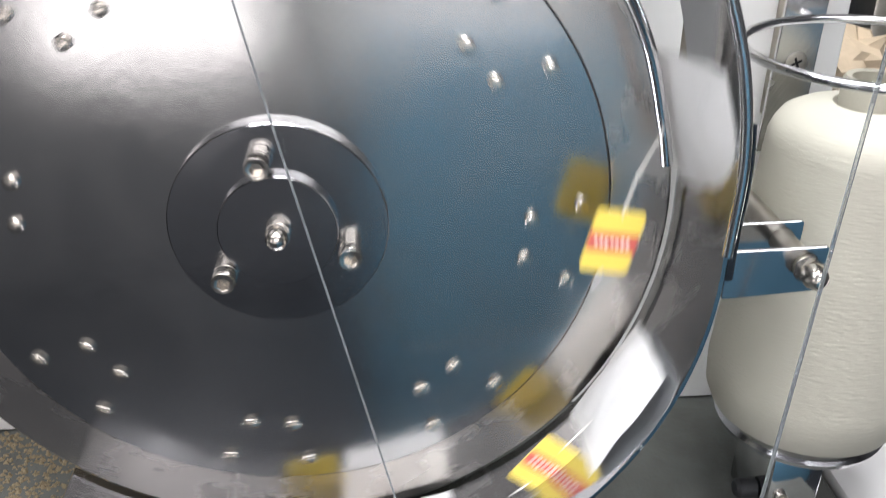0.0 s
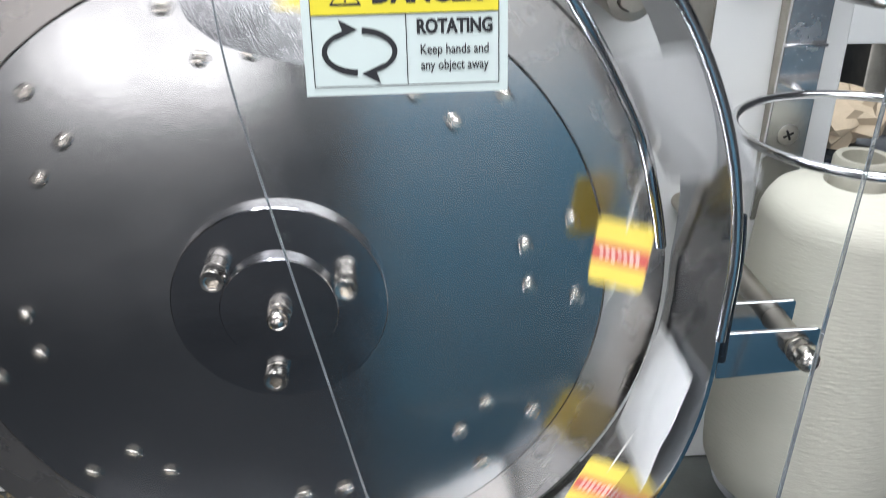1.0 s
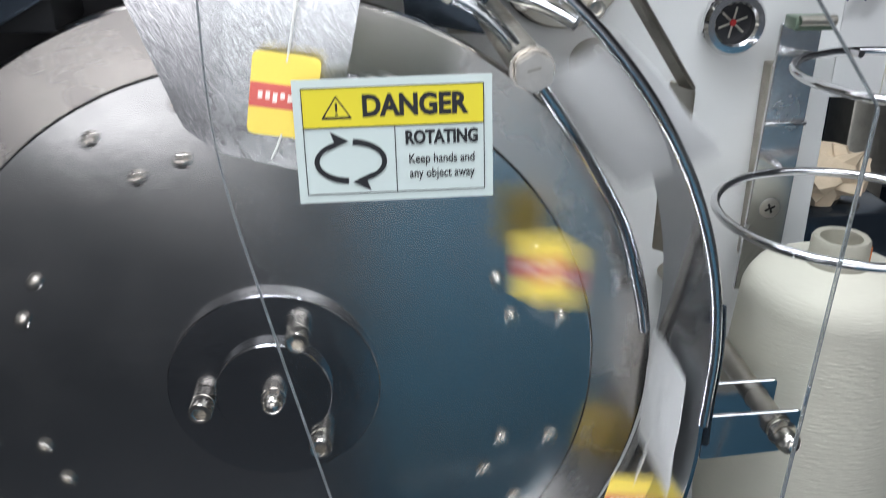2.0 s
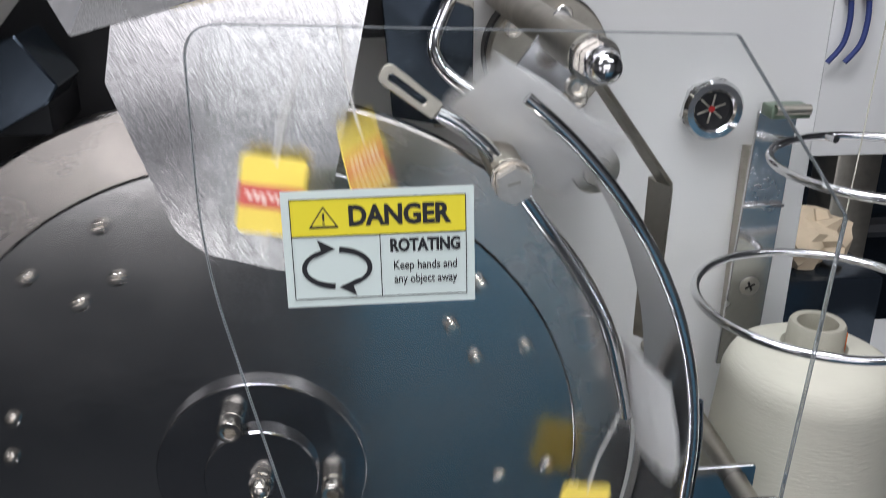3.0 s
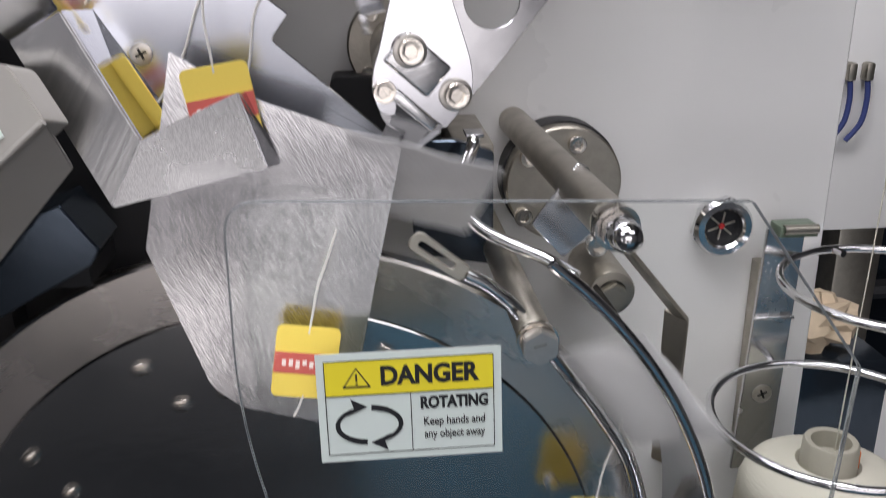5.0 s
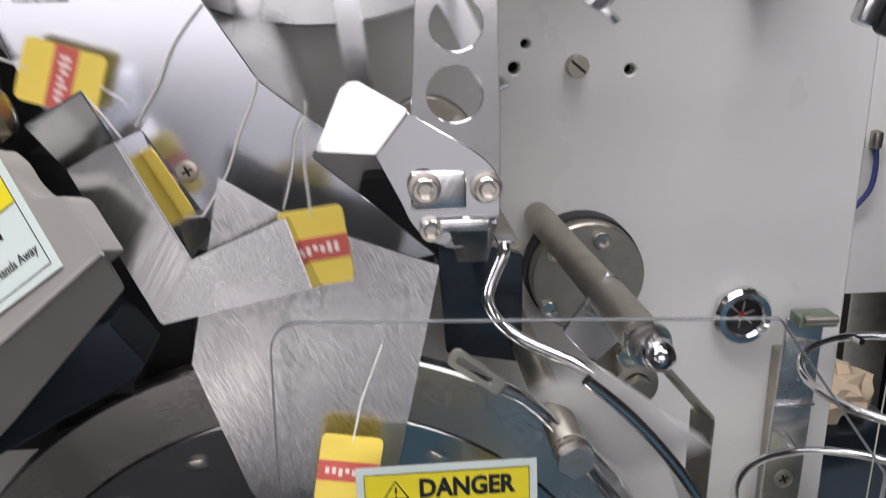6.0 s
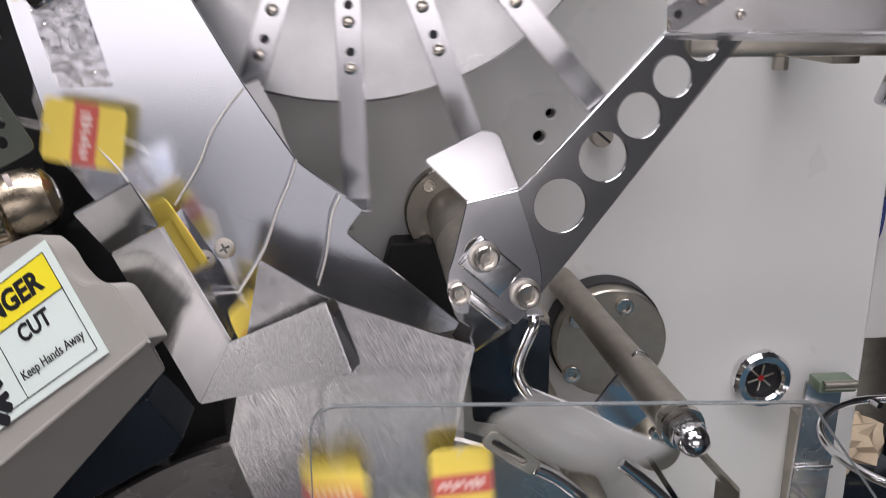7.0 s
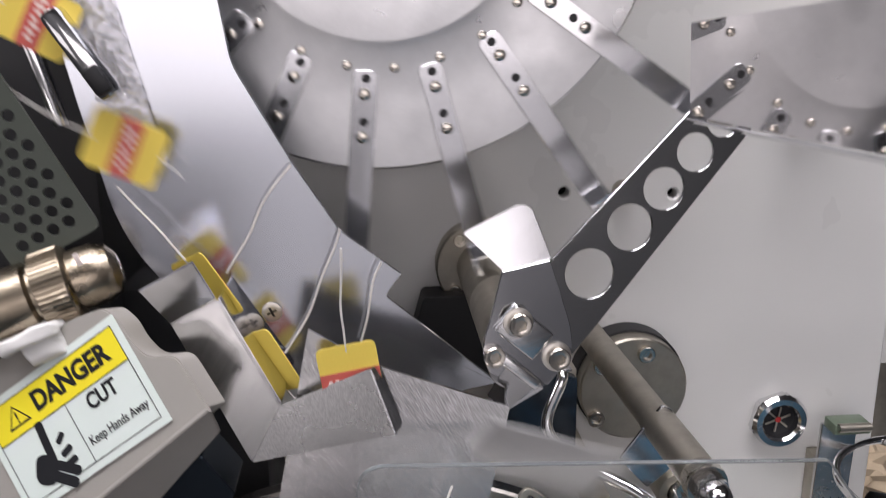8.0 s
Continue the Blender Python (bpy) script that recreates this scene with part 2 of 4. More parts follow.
def sheet3(points, thick, bm=None):
    """A bent-sheet facet through corner points in space, with its thickness behind it."""
    bm2 = bmesh.new()
    vs = [bm2.verts.new(p) for p in points]
    f = bm2.faces.new(vs)
    f.normal_update()
    nrm = f.normal.copy()
    if nrm.y > 0:
        nrm.negate()
    ext = bmesh.ops.extrude_face_region(bm2, geom=[f])
    bmesh.ops.translate(bm2, verts=[v for v in ext["geom"] if isinstance(v, bmesh.types.BMVert)], vec=-nrm * thick)
    bmesh.ops.recalc_face_normals(bm2, faces=bm2.faces)
    bmesh.ops.bevel(bm2, geom=[e for e in bm2.edges if e.calc_face_angle(0) > 1.0], offset=min(0.0006, thick * 0.42), segments=2, affect="EDGES")
    return join(bm, bm2)


FRONT = pose(0, 0, 0, 90, 0, 0)      # turns a lathe's z axis to face the viewer (-y)


def socket_bm(r, h, recess=0.5):
    """A socket-head cap screw; its head points along +z."""
    n = 24
    bm = bmesh.new()

    def ring(rad, z, six=False):
        out = []
        for i in range(n):
            a = 2 * math.pi * i / n
            q = rad
            if six:
                q = rad * math.cos(math.pi / 6) / math.cos((a % (math.pi / 3)) - math.pi / 6)
            out.append(bm.verts.new((q * math.cos(a), q * math.sin(a), z)))
        return out
    loops = [ring(r, 0), ring(r, h * 0.92), ring(r * 0.93, h), ring(r * 0.66, h), ring(r * 0.58, h * 0.97, True), ring(r * 0.58, h * (1 - recess), True)]
    for a, b in zip(loops, loops[1:]):
        for i in range(n):
            bm.faces.new((a[i], a[(i + 1) % n], b[(i + 1) % n], b[i]))
    bm.faces.new(loops[-1])
    return bm


def hex_bm(r, h, cap=0.0):
    bm = bmesh.new()
    bmesh.ops.create_cone(bm, cap_ends=True, segments=6, radius1=r, radius2=r, depth=h, matrix=Matrix.Translation((0, 0, h / 2)))
    bmesh.ops.bevel(bm, geom=bm.edges[:], offset=r * 0.08, segments=2, affect="EDGES")
    return bm


def dome_bm(r, h, n=16):
    """A low rounded head."""
    return lathe([(r, 0), (r, h * 0.35), (r * 0.85, h * 0.75), (r * 0.5, h * 0.95), (0, h)], n)


def acorn_bm(r, h):
    bm = hex_bm(r, h * 0.4)
    return lathe([(r * 0.86, h * 0.38), (r * 0.84, h * 0.6), (r * 0.7, h * 0.82), (r * 0.4, h * 0.96), (0, h)], 20, bm)


def cross_screw(parent, name, at, r, mat=None):
    """A countersunk screw; its cross recess is a black cross painted for shade."""
    s = part(name, lathe([(r * 1.12, 0), (r * 1.12, 0.0004), (r, 0.0006), (r * 0.6, 0.0007), (0, 0.0007)], 24), mat or NUT, parent, "cross-head screw", Matrix.Translation(at) @ FRONT)
    b = box(r * 1.15, r * 0.24, 0.0005, (0, 0, 0.0006), 0)
    b = box(r * 0.24, r * 1.15, 0.0005, (0, 0, 0.0006), 0, bm=b)
    part("cross_recess_shade", b, DARK, s, "", pose(0, 0, 0, 0, 0, 25), smooth=False)
    return s


def text_bm(body, size, width=None, bold=0.0):
    cu = bpy.data.curves.new("text", "FONT")
    cu.body, cu.size, cu.align_x, cu.align_y, cu.extrude = body, size, "CENTER", "CENTER", 0.00006
    cu.resolution_u, cu.offset = 3, bold * size
    ob = bpy.data.objects.new("text", cu)
    scene.collection.objects.link(ob)
    me = bpy.data.meshes.new_from_object(ob.evaluated_get(bpy.context.evaluated_depsgraph_get()))
    bpy.data.objects.remove(ob)
    bm = bmesh.new()
    bm.from_mesh(me)
    if width:
        xs = [v.co.x for v in bm.verts]
        k = width / (max(xs) - min(xs))
        mid = (max(xs) + min(xs)) / 2
        for v in bm.verts:
            v.co.x = (v.co.x - mid) * k
    bm.transform(Matrix.Rotation(radians(90), 4, "X"))
    return bm


# ---- the room ----
def room():
    part("floor", box(7, 4.65, 0.1, (0, 0.725, -0.05), 0), FLOOR)
    part("ceiling", box(7, 4.65, 0.1, (0, 0.725, 2.86), 0), WALL)
    for name, s, at in (("wall_north", (7, 0.1, 2.81), (0, 3.05, 1.405)), 
                        ("wall_east", (0.1, 4.65, 2.81), (3.55, 0.725, 1.405)), ("wall_west", (0.1, 4.65, 2.81), (-3.55, 0.725, 1.405))):
        part(name, box(*s, at, 0), WALL)
    for ob, text in (("floor", "grey concrete workshop floor"), ("ceiling", "plain grey workshop ceiling"), ("wall_north", "plain grey painted workshop wall"),
                     ("wall_east", "plain grey painted workshop wall"), ("wall_west", "plain grey painted workshop wall")):
        tagged(bpy.data.objects[ob], text, ob.split("_")[0], kind="structure")
    # The openings are made up; each holds an added reflection lamp.
    south = part("wall_south", plate2([(-3.5, 0), (3.5, 0), (3.5, 2.81), (-3.5, 2.81)], 0.1, [[(x, z) for x, z in ((c - w, d - h), (c + w, d - h), (c + w, d + h), (c - w, d + h))] for c, d, w, h in ((-0.56, 0.745, 0.27, 0.125), (0.0, 1.695, 0.70, 0.375), (-1.95, 1.20, 0.60, 0.33), (0.23, 0.97, 0.28, 0.31))]), WALL, m=pose(0, -1.6, 0), smooth=False)
    tagged(south, "grey painted workshop wall with four openings added for reflection lamps", "wall", kind="structure")
    # Unseen dado, made up so the lower wheel reflects something dark.
    dado = part("trim", plate2([(-3.5, 0), (3.5, 0), (3.5, 0.47), (-3.5, 0.47)], 0.012), DARKWALL, m=pose(0, -1.500, 0), smooth=False)
    tagged(dado, "unseen grey dado added to darken reflections in the wheel", "trim", kind="structure")
    for x, y in ((-0.25, 0.05), (0.9, -0.7), (-1.5, -0.7)):
        lamp = thing("ceiling_light", "white framed rectangular ceiling light, switched on", "ceiling light", (x, y, 2.81), "ceiling lights")
        bm = box(1.36, 0.03, 0.04, (0, 0.32, -0.02), 0.004)
        bm = box(1.36, 0.03, 0.04, (0, -0.32, -0.02), 0.004, bm=bm)
        bm = box(0.03, 0.61, 0.04, (0.665, 0, -0.02), 0.004, bm=bm)
        bm = box(0.03, 0.61, 0.04, (-0.665, 0, -0.02), 0.004, bm=bm)
        part("frame", bm, WALL, lamp)
    # Unseen blue board, stands in for clothing reflected in the wheel.
    screen = thing("blue_reflector", "unseen tall blue board added for the blue reflection in the wheel", "screen", (0.435, -0.45, 0))
    part("panel", box(0.90, 0.03, 0.86, (0, 0, 0.505), 0.01), BLUE, screen)
    for x in (-0.36, 0.36):
        part("foot", box(0.05, 0.36, 0.075, (x, 0, 0.0375), 0.01), RUBBER, screen)


room()

# ---- machine frame: table and panel ----
PANEL_Y = 0.498


def machine_frame():
    t = part("machine_table", box(1.025, 0.535, 0.05, (-0.2375, 0.5675, 0.832), 0.004), TABLE)
    tagged(t, "worn dark grey machine table under the wheel", "table", kind="structure")
    b = part("machine_base", box(0.94, 0.45, 0.807, (-0.21, 0.575, 0.4035), 0.01), PANEL)
    tagged(b, "white painted machine base cabinet below the table", "machine base", kind="structure")
    holes = [ring2(x, z, r, 20) for x, z, r in ((0.0733, 1.3740, 0.0026), (0.0673, 1.3612, 0.0033), (0.1319, 1.3591, 0.0031))]
    p = part("machine_panel", plate2([(-0.62, 0.858), (0.2735, 0.858), (0.2735, 1.62), (-0.62, 1.62)], 0.012, holes, 0.001), PANEL, m=pose(0, PANEL_Y, 0))
    tagged(p, "satin white machine front panel with drilled holes", "panel", kind="structure")
    # Black sheet painted in for the shade seen through the panel holes.
    d = part("panel_shade_sheet", box(0.8, 0.004, 0.7, (-0.2, PANEL_Y + 0.04, 1.25), 0), DARK)
    tagged(d, "black sheet behind the panel holes, standing in for shade inside", "panel", kind="structure")


machine_frame()


# ---- the rotating wheel ----
CX, CZ, DISC_Y = -0.0465, 1.065, 0.380


def rotating_wheel():
    w = thing("rotating_wheel", "large polished steel wheel with paired screws round its rim", "wheel", m=pose(CX, DISC_Y, CZ))
    part("disc", lathe([(0, 0.0), (0.1555, 0.0), (0.1562, -0.0006), (0.1562, -0.006), (0, -0.006)], 128, m=FRONT), DISC, w, "mirror-polished steel disc")
    part("rim_ring", lathe([(0.1568, -0.001), (0.1846, -0.001), (0.186, -0.0022), (0.186, -0.010), (0.150, -0.010), (0.150, -0.007), (0.1568, -0.0065), (0.1568, -0.001)], 128, m=FRONT), RING, w, "brushed steel outer rim ring")
    part("shaft", lathe([(0.02, -0.010), (0.02, -0.110), (0, -0.110)], 32, m=FRONT), DULL, w)
    part("hub_plate", lathe([(0.0508, 0), (0.0508, 0.0052), (0.0502, 0.0060), (0, 0.0060)], 96, m=FRONT), HUB, w, "dark polished hub plate")
    part("hub_cap", lathe([(0.0276, 0.006), (0.0276, 0.0104), (0.0270, 0.0112), (0, 0.0112)], 72, m=FRONT), HUB, w, "round hub cap")
    nut = part("centre_nut", lathe([(0.0058, 0.011), (0.0058, 0.0132), (0.0050, 0.0136)], 20, m=FRONT), SCREW, w)
    part("acorn", acorn_bm(0.0062, 0.0100), SCREW, nut, "", pose(0, -0.0132, 0, 90))
    head = socket_bm(0.0057, 0.0078)
    me = None
    for k in range(3):
        a = radians(100 + 120 * k)
        at = (0.0345 * math.cos(a), -0.006, 0.0345 * math.sin(a))
        s = part("standoff", lathe([(0.0057, 0), (0.0057, 0.0036), (0.0050, 0.0040), (0.0050, 0.0046)], 24), SCREW, w, "", Matrix.Translation(at) @ FRONT)
        if me is None:
            h = part("cap_screw", head, SCREW, s, "", pose(0, 0, 0.0046))
            me = h.data
        else:
            h = new("cap_screw", me)
            h.parent, h.matrix_local = s, pose(0, 0, 0.0046, 0, 0, 17 * k)
    dome = None
    for k in range(8):
        for da, r in ((-5.2, 0.1190), (5.2, 0.1190), (-8.4, 0.1428), (8.4, 0.1428)):
            a = radians(38.2 + 45 * k + da)
            m = pose(r * math.cos(a), -0.0002, r * math.sin(a)) @ FRONT
            if dome is None:
                bm = lathe([(0.0036, 0), (0.0036, 0.0020), (0.0031, 0.0026), (0.0018, 0.0028), (0.0018, 0.0042), (0, 0.0044)], 12)
                o = part("rim_screw", bm, SCREW, w, "", m)
                dome = o.data
            else:
                o = new("rim_screw", dome)
                o.parent, o.matrix_local = w, m
    return w


WHEEL = rotating_wheel()


# ---- guide band, rails and their bracket ----
def on_wheel(r, deg, y):
    return (CX + r * math.cos(radians(deg)), y, CZ + r * math.sin(radians(deg)))


def band_radius(deg):
    return 0.190 if deg < 4 else 0.190 + 0.040 * ((deg - 4) / 62.0) ** 1.0


def guide_band():
    g = thing("guide_band", "polished curved steel guide band round the wheel", "guide", (CX, 0.35, CZ))
    bm = bmesh.new()
    rows = []
    for deg in range(-130, 49, 3):
        r = band_radius(deg)
        ring = []
        for rr, y in ((r, 0.320), (r - 0.0005, 0.350), (r - 0.001, 0.3845), (r + 0.0015, 0.3845), (r + 0.002, 0.350), (r + 0.0018, 0.320)):
            ring.append(bm.verts.new(on_wheel(rr, deg, y)))
        rows.append(ring)
    for a, b in zip(rows, rows[1:]):
        for i in range(6):
            bm.faces.new((a[i], a[(i + 1) % 6], b[(i + 1) % 6], b[i]))
    bm.faces.new(rows[0])
    bm.faces.new(rows[-1][::-1])
    part("band", bm, BAND, g, "mirror-polished curved band", g.matrix_world.inverted())
    pts = [on_wheel(band_radius(d) + 0.001, d, 0.319) for d in (2, 7, 12, 17, 22, 27, 32, 37, 42, 47, 52, 56, 60)]
    part("outer_rail", tube(pts, 0.0024, 12), CHROME, g, "bright bent steel rod", g.matrix_world.inverted())
    pts = [on_wheel(band_radius(d) + 0.0045, d, 0.323) for d in range(-2, 22, 4)]
    part("rail_sleeve", tube(pts, 0.0022, 10), NAVY, g, "", g.matrix_world.inverted())
    return g


def inner_rail():
    g = thing("inner_rail", "bent bright steel guide rod with an eyelet end", "guide rod", (0.064, 0.33, 1.227))
    inv = g.matrix_world.inverted()
    pts = [(0.0360, 0.3300, 1.2545), (0.0440, 0.3300, 1.2500), (0.0540, 0.3300, 1.2410), (0.0630, 0.3310, 1.2290)]
    pts += [on_wheel(r, d, y) for r, d, y in ((0.1885, 47.7, 0.335), (0.1834, 38.9, 0.345), (0.1808, 28.1, 0.355), (0.178, 16.7, 0.360), (0.178, 10, 0.362))]
    part("rod", tube(pts, 0.0028, 12), CHROME, g, "", inv)
    slot = rounded([(-0.0095, -0.0014), (0.0075, -0.0014), (0.0075, 0.0014), (-0.0095, 0.0014)], 0.0014)
    strip = plate2(rounded([(-0.0130, -0.0042), (0.0130, -0.0036), (0.0130, 0.0036), (-0.0130, 0.0042)], [0.0040, 0.001, 0.001, 0.0040]), 0.0020, [slot], 0.0003)
    part("slotted_strip", strip, DULL, g, "flat slotted end strip", inv @ pose(0.0255, 0.3290, 1.2625, 0, 38, 0))
    post = part("post", lathe([(0.0070, 0), (0.0070, 0.1760), (0.0064, 0.1772), (0, 0.1772)], 28, m=FRONT), DULL, g, "dull turned steel post", inv @ pose(0.0622, PANEL_Y, 1.2312))
    part("washer", lathe([(0.0082, 0.1808), (0.0082, 0.1826), (0.0070, 0.1826), (0.0070, 0.1838), (0, 0.1838)], 28, m=FRONT), SCREW, post)
    part("hex_bolt", hex_bm(0.0076, 0.0050), NUT, post, "hexagon bolt head", pose(0, -0.1836, 0, 90))
    part("bolt_mark", box(0.0050, 0.0009, 0.0002, (0, 0.0012, 0.0050), 0), DULL, post, "", pose(0, -0.1836, 0, 90) @ pose(0, 0, 0, 0, 0, 15), smooth=False)
    return g


def rail_bracket():
    b = thing("rail_bracket", "bent steel bracket on a round rod beside the band", "bracket", (0.185, 0.34, 1.06))
    inv = b.matrix_world.inverted()
    for y in (0.3305, 0.3560):
        part("flange", plate2(rounded([(0.150, 1.043), (0.195, 1.046), (0.1955, 1.068), (0.150, 1.067)], 0.002), 0.0022, [ring2(0.186, 1.0585, 0.0058)], 0.0003), STEEL, b, "", inv @ pose(0, y, 0))
    part("web", box(0.0022, 0.026, 0.0225, (0.1512, 0.3443, 1.0550), 0.0003), STEEL, b, "", inv)
    rod = part("rod", lathe([(0.0056, 0), (0.0056, 0.1685), (0.0048, 0.1695)], 24, m=FRONT), DULL, b, "", inv @ pose(0.186, PANEL_Y, 1.0585))
    part("acorn_nut", acorn_bm(0.0068, 0.0145), SCREW, rod, "chromed domed nut", pose(0, -0.1690, 0, 90))
    return b


guide_band()
inner_rail()
rail_bracket()


# ---- clear guard with its warning label ----
GUARD = Matrix.Translation((0.0128, 0.3163, 1.2066)) @ pose(0, 0, 0, -5.1, 0, -1.15)


def to_guard(x, z):
    return (x - 0.0128) * 1.0, (z - 1.2066) / math.cos(radians(5.1))


def warning_label(parent, w, h, kind):
    """A yellow and white vinyl label with its print, in the local x-z plane, facing -y."""
    lab = part("label_sheet", plate2([(-w / 2, -h / 2), (w / 2, -h / 2), (w / 2, h / 2), (-w / 2, h / 2)], 0.0002), LABEL, parent, "pale vinyl label")
    t = 0.00008
    y0, y1 = -0.0001, -0.00022
    mx = w * 0.044
    ix = w / 2 - mx
    iz = h / 2 - h * 0.07
    split = h * 0.115
    part("yellow_field", box(2 * ix, t, iz - split, (0, y0, (iz + split) / 2), 0), LABELY, lab, "yellow field")
    lw = w * 0.0042
    bm = None
    for sx, sz, x, z in ((2 * ix, lw, 0, iz), (2 * ix, lw, 0, -iz), (lw, 2 * iz, -ix, 0), (lw, 2 * iz, ix, 0), (2 * ix, lw, 0, split), (lw, split + iz, 0.003 * w, (split - iz) / 2)):
        bm = box(sx, t, sz, (x, y1, z), 0, bm=bm)
    part("border", bm, INK, lab)
    part("print", text_bm("DANGER", h * 0.235, w * 0.535, 0.04), INK, lab, "black printed word", pose(w * 0.113, y1, h * 0.272))
    # warning triangle
    tx, tz, s = -w * 0.285, h * 0.272, h * 0.125
    tri = lambda q: [(tx + q * math.sin(a) * 1.15, tz - q * 0.22 + q * math.cos(a)) for a in (0, 2 * math.pi / 3, 4 * math.pi / 3)]
    part("warning_triangle", plate2(rounded(tri(s), s * 0.12), t, [rounded(tri(s * 0.80), s * 0.1)]), INK, lab, "", pose(0, y1, 0))
    bm = box(s * 0.13, t, s * 0.55, (tx, y1, tz + s * 0.02), 0)
    bm = box(s * 0.15, t, s * 0.13, (tx, y1, tz - s * 0.44), 0, bm=bm)
    part("exclamation_mark", bm, INK, lab)
    if kind == "turn":
        part("print", text_bm("ROTATING", h * 0.15, w * 0.37, 0.045), INK, lab, "black printed word", pose(w * 0.240, y1, h * 0.008))
        part("print", text_bm("Keep ha" + "nds and", h * 0.11, w * 0.335, 0.008), INK, lab, "black printed words", pose(w * 0.238, y1, -h * 0.165))
        part("print", text_bm("any object away", h * 0.11, w * 0.335, 0.008), INK, lab, "black printed words", pose(w * 0.238, y1, -h * 0.285))
        cx, cz, rx, rz = -w * 0.228, -h * 0.165, w * 0.172, h * 0.160
        for k in (0, 1):
            pts = []
            for i in range(19):
                a = radians(265 + 180 * k - i * 8.6)
                wid = 0.19 * (1 - i / 18 * 0.35)
                pts.append((a, wid))
            outer = [(cx + rx * (1 + w2 * 0.5) * math.cos(a), cz + rz * (1 + w2 * 0.85) * math.sin(a)) for a, w2 in pts]
            inner = [(cx + rx * (1 - w2 * 0.5) * math.cos(a), cz + rz * (1 - w2 * 0.85) * math.sin(a)) for a, w2 in pts]
            part("arrow_shaft", plate2(outer + inner[::-1], t), INK, lab, "", pose(0, y1, 0))
            sg = 1 if k == 0 else -1
            ax, az = cx + sg * (-rx * 0.52), cz + sg * (rz * 1.02)
            part("arrow_head", plate2([(ax - sg * w * 0.008, az + sg * h * 0.085), (ax + sg * w * 0.085, az + sg * h * 0.005), (ax - sg * w * 0.030, az - sg * h * 0.075), (ax + sg * w * 0.010, az - sg * h * 0.005)], t), INK, lab, "", pose(0, y1 - 0.00002, 0))
    else:
        part("print", text_bm("CUT", h * 0.19, w * 0.20, 0.03), INK, lab, "black printed word", pose(w * 0.225, y1, h * 0.00))
        part("print", text_bm("Keep Ha" + "nds Away", h * 0.11, w * 0.40, 0.008), INK, lab, "black printed words", pose(w * 0.232, y1, -h * 0.27))
        # pictogram: a blade over fingers, drawn as plain rounded bars
        cx, cz = -w * 0.24, -h * 0.17
        bars = [((-0.10, -0.02), (0.02, -0.09), 0.085), ((-0.02, -0.10), (0.10, -0.22), 0.030), ((0.03, -0.06), (0.15, -0.17), 0.028), ((0.09, -0.10), (0.17, -0.09), 0.020),
                ((0.09, -0.04), (0.17, -0.02), 0.020), ((0.10, 0.03), (0.16, 0.07), 0.018), ((0.05, 0.20), (0.02, -0.10), 0.026)]
        for (x0, z0), (x1, z1), q in bars:
            d = Vector((x1 - x0, z1 - z0))
            nrm = Vector((-d.y, d.x)).normalized() * q
            o = [(cx + (x0 + nrm.x) * w * 0.95, cz + (z0 + nrm.y) * w * 0.95), (cx + (x1 + nrm.x) * w * 0.95, cz + (z1 + nrm.y) * w * 0.95), (cx + (x1 - nrm.x) * w * 0.95, cz + (z1 - nrm.y) * w * 0.95), (cx + (x0 - nrm.x) * w * 0.95, cz + (z0 - nrm.y) * w * 0.95)]
            part("pictogram_bar", plate2(rounded(o, q * w * 0.8), t), INK, lab, "", pose(0, y1 - 0.00001 * len(lab.children), 0))
    return lab


def clear_guard():
    g = thing("clear_guard", "clear acrylic guard sheet with a danger label", "guard", m=GUARD)
    line = [to_guard(x, z) for x, z in ((-0.0535, 1.2885), (0.1440, 1.2830), (0.1935, 1.2140), (0.1675, 0.950), (0.012, 0.930), (-0.0345, 1.122), (-0.0535, 1.205))]
    line = rounded(line, [0.013, 0.0015, 0.002, 0.01, 0.01, 0.03, 0.03], 8)
    s = part("sheet", plate2(line, 0.0030), ACRYLIC, g, "clear acrylic sheet", smooth=False)
    s.visible_shadow = False
    rim = bmesh.new()
    k = len(line)
    va = [[rim.verts.new((x, y, z)) for x, z in line] for y in (-0.00005, 0.00305)]
    c = Vector((sum(p[0] for p in line) / k, sum(p[1] for p in line) / k))
    vb = [[rim.verts.new((x + (c.x - x) * 0.0035, y, z + (c.y - z) * 0.0035)) for x, z in line] for y in (-0.00005, 0.00305)]
    for i in range(k):
        j = (i + 1) % k
        rim.faces.new((va[0][i], va[0][j], va[1][j], va[1][i]))
        rim.faces.new((vb[0][i], vb[0][j], va[0][j], va[0][i]))
        rim.faces.new((va[1][i], va[1][j], vb[1][j], vb[1][i]))
    part("cut_edge", rim, EDGE, g, "greyish cut edge", smooth=False)
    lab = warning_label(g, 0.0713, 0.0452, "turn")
    lab.matrix_local = pose(0, -0.0004, 0, 0, -1.0, 0)
    return g


clear_guard()


# ---- chute, back plate and tag channel ----
def chute_y(z):
    return 0.349 - (1.301 - z) * 0.10


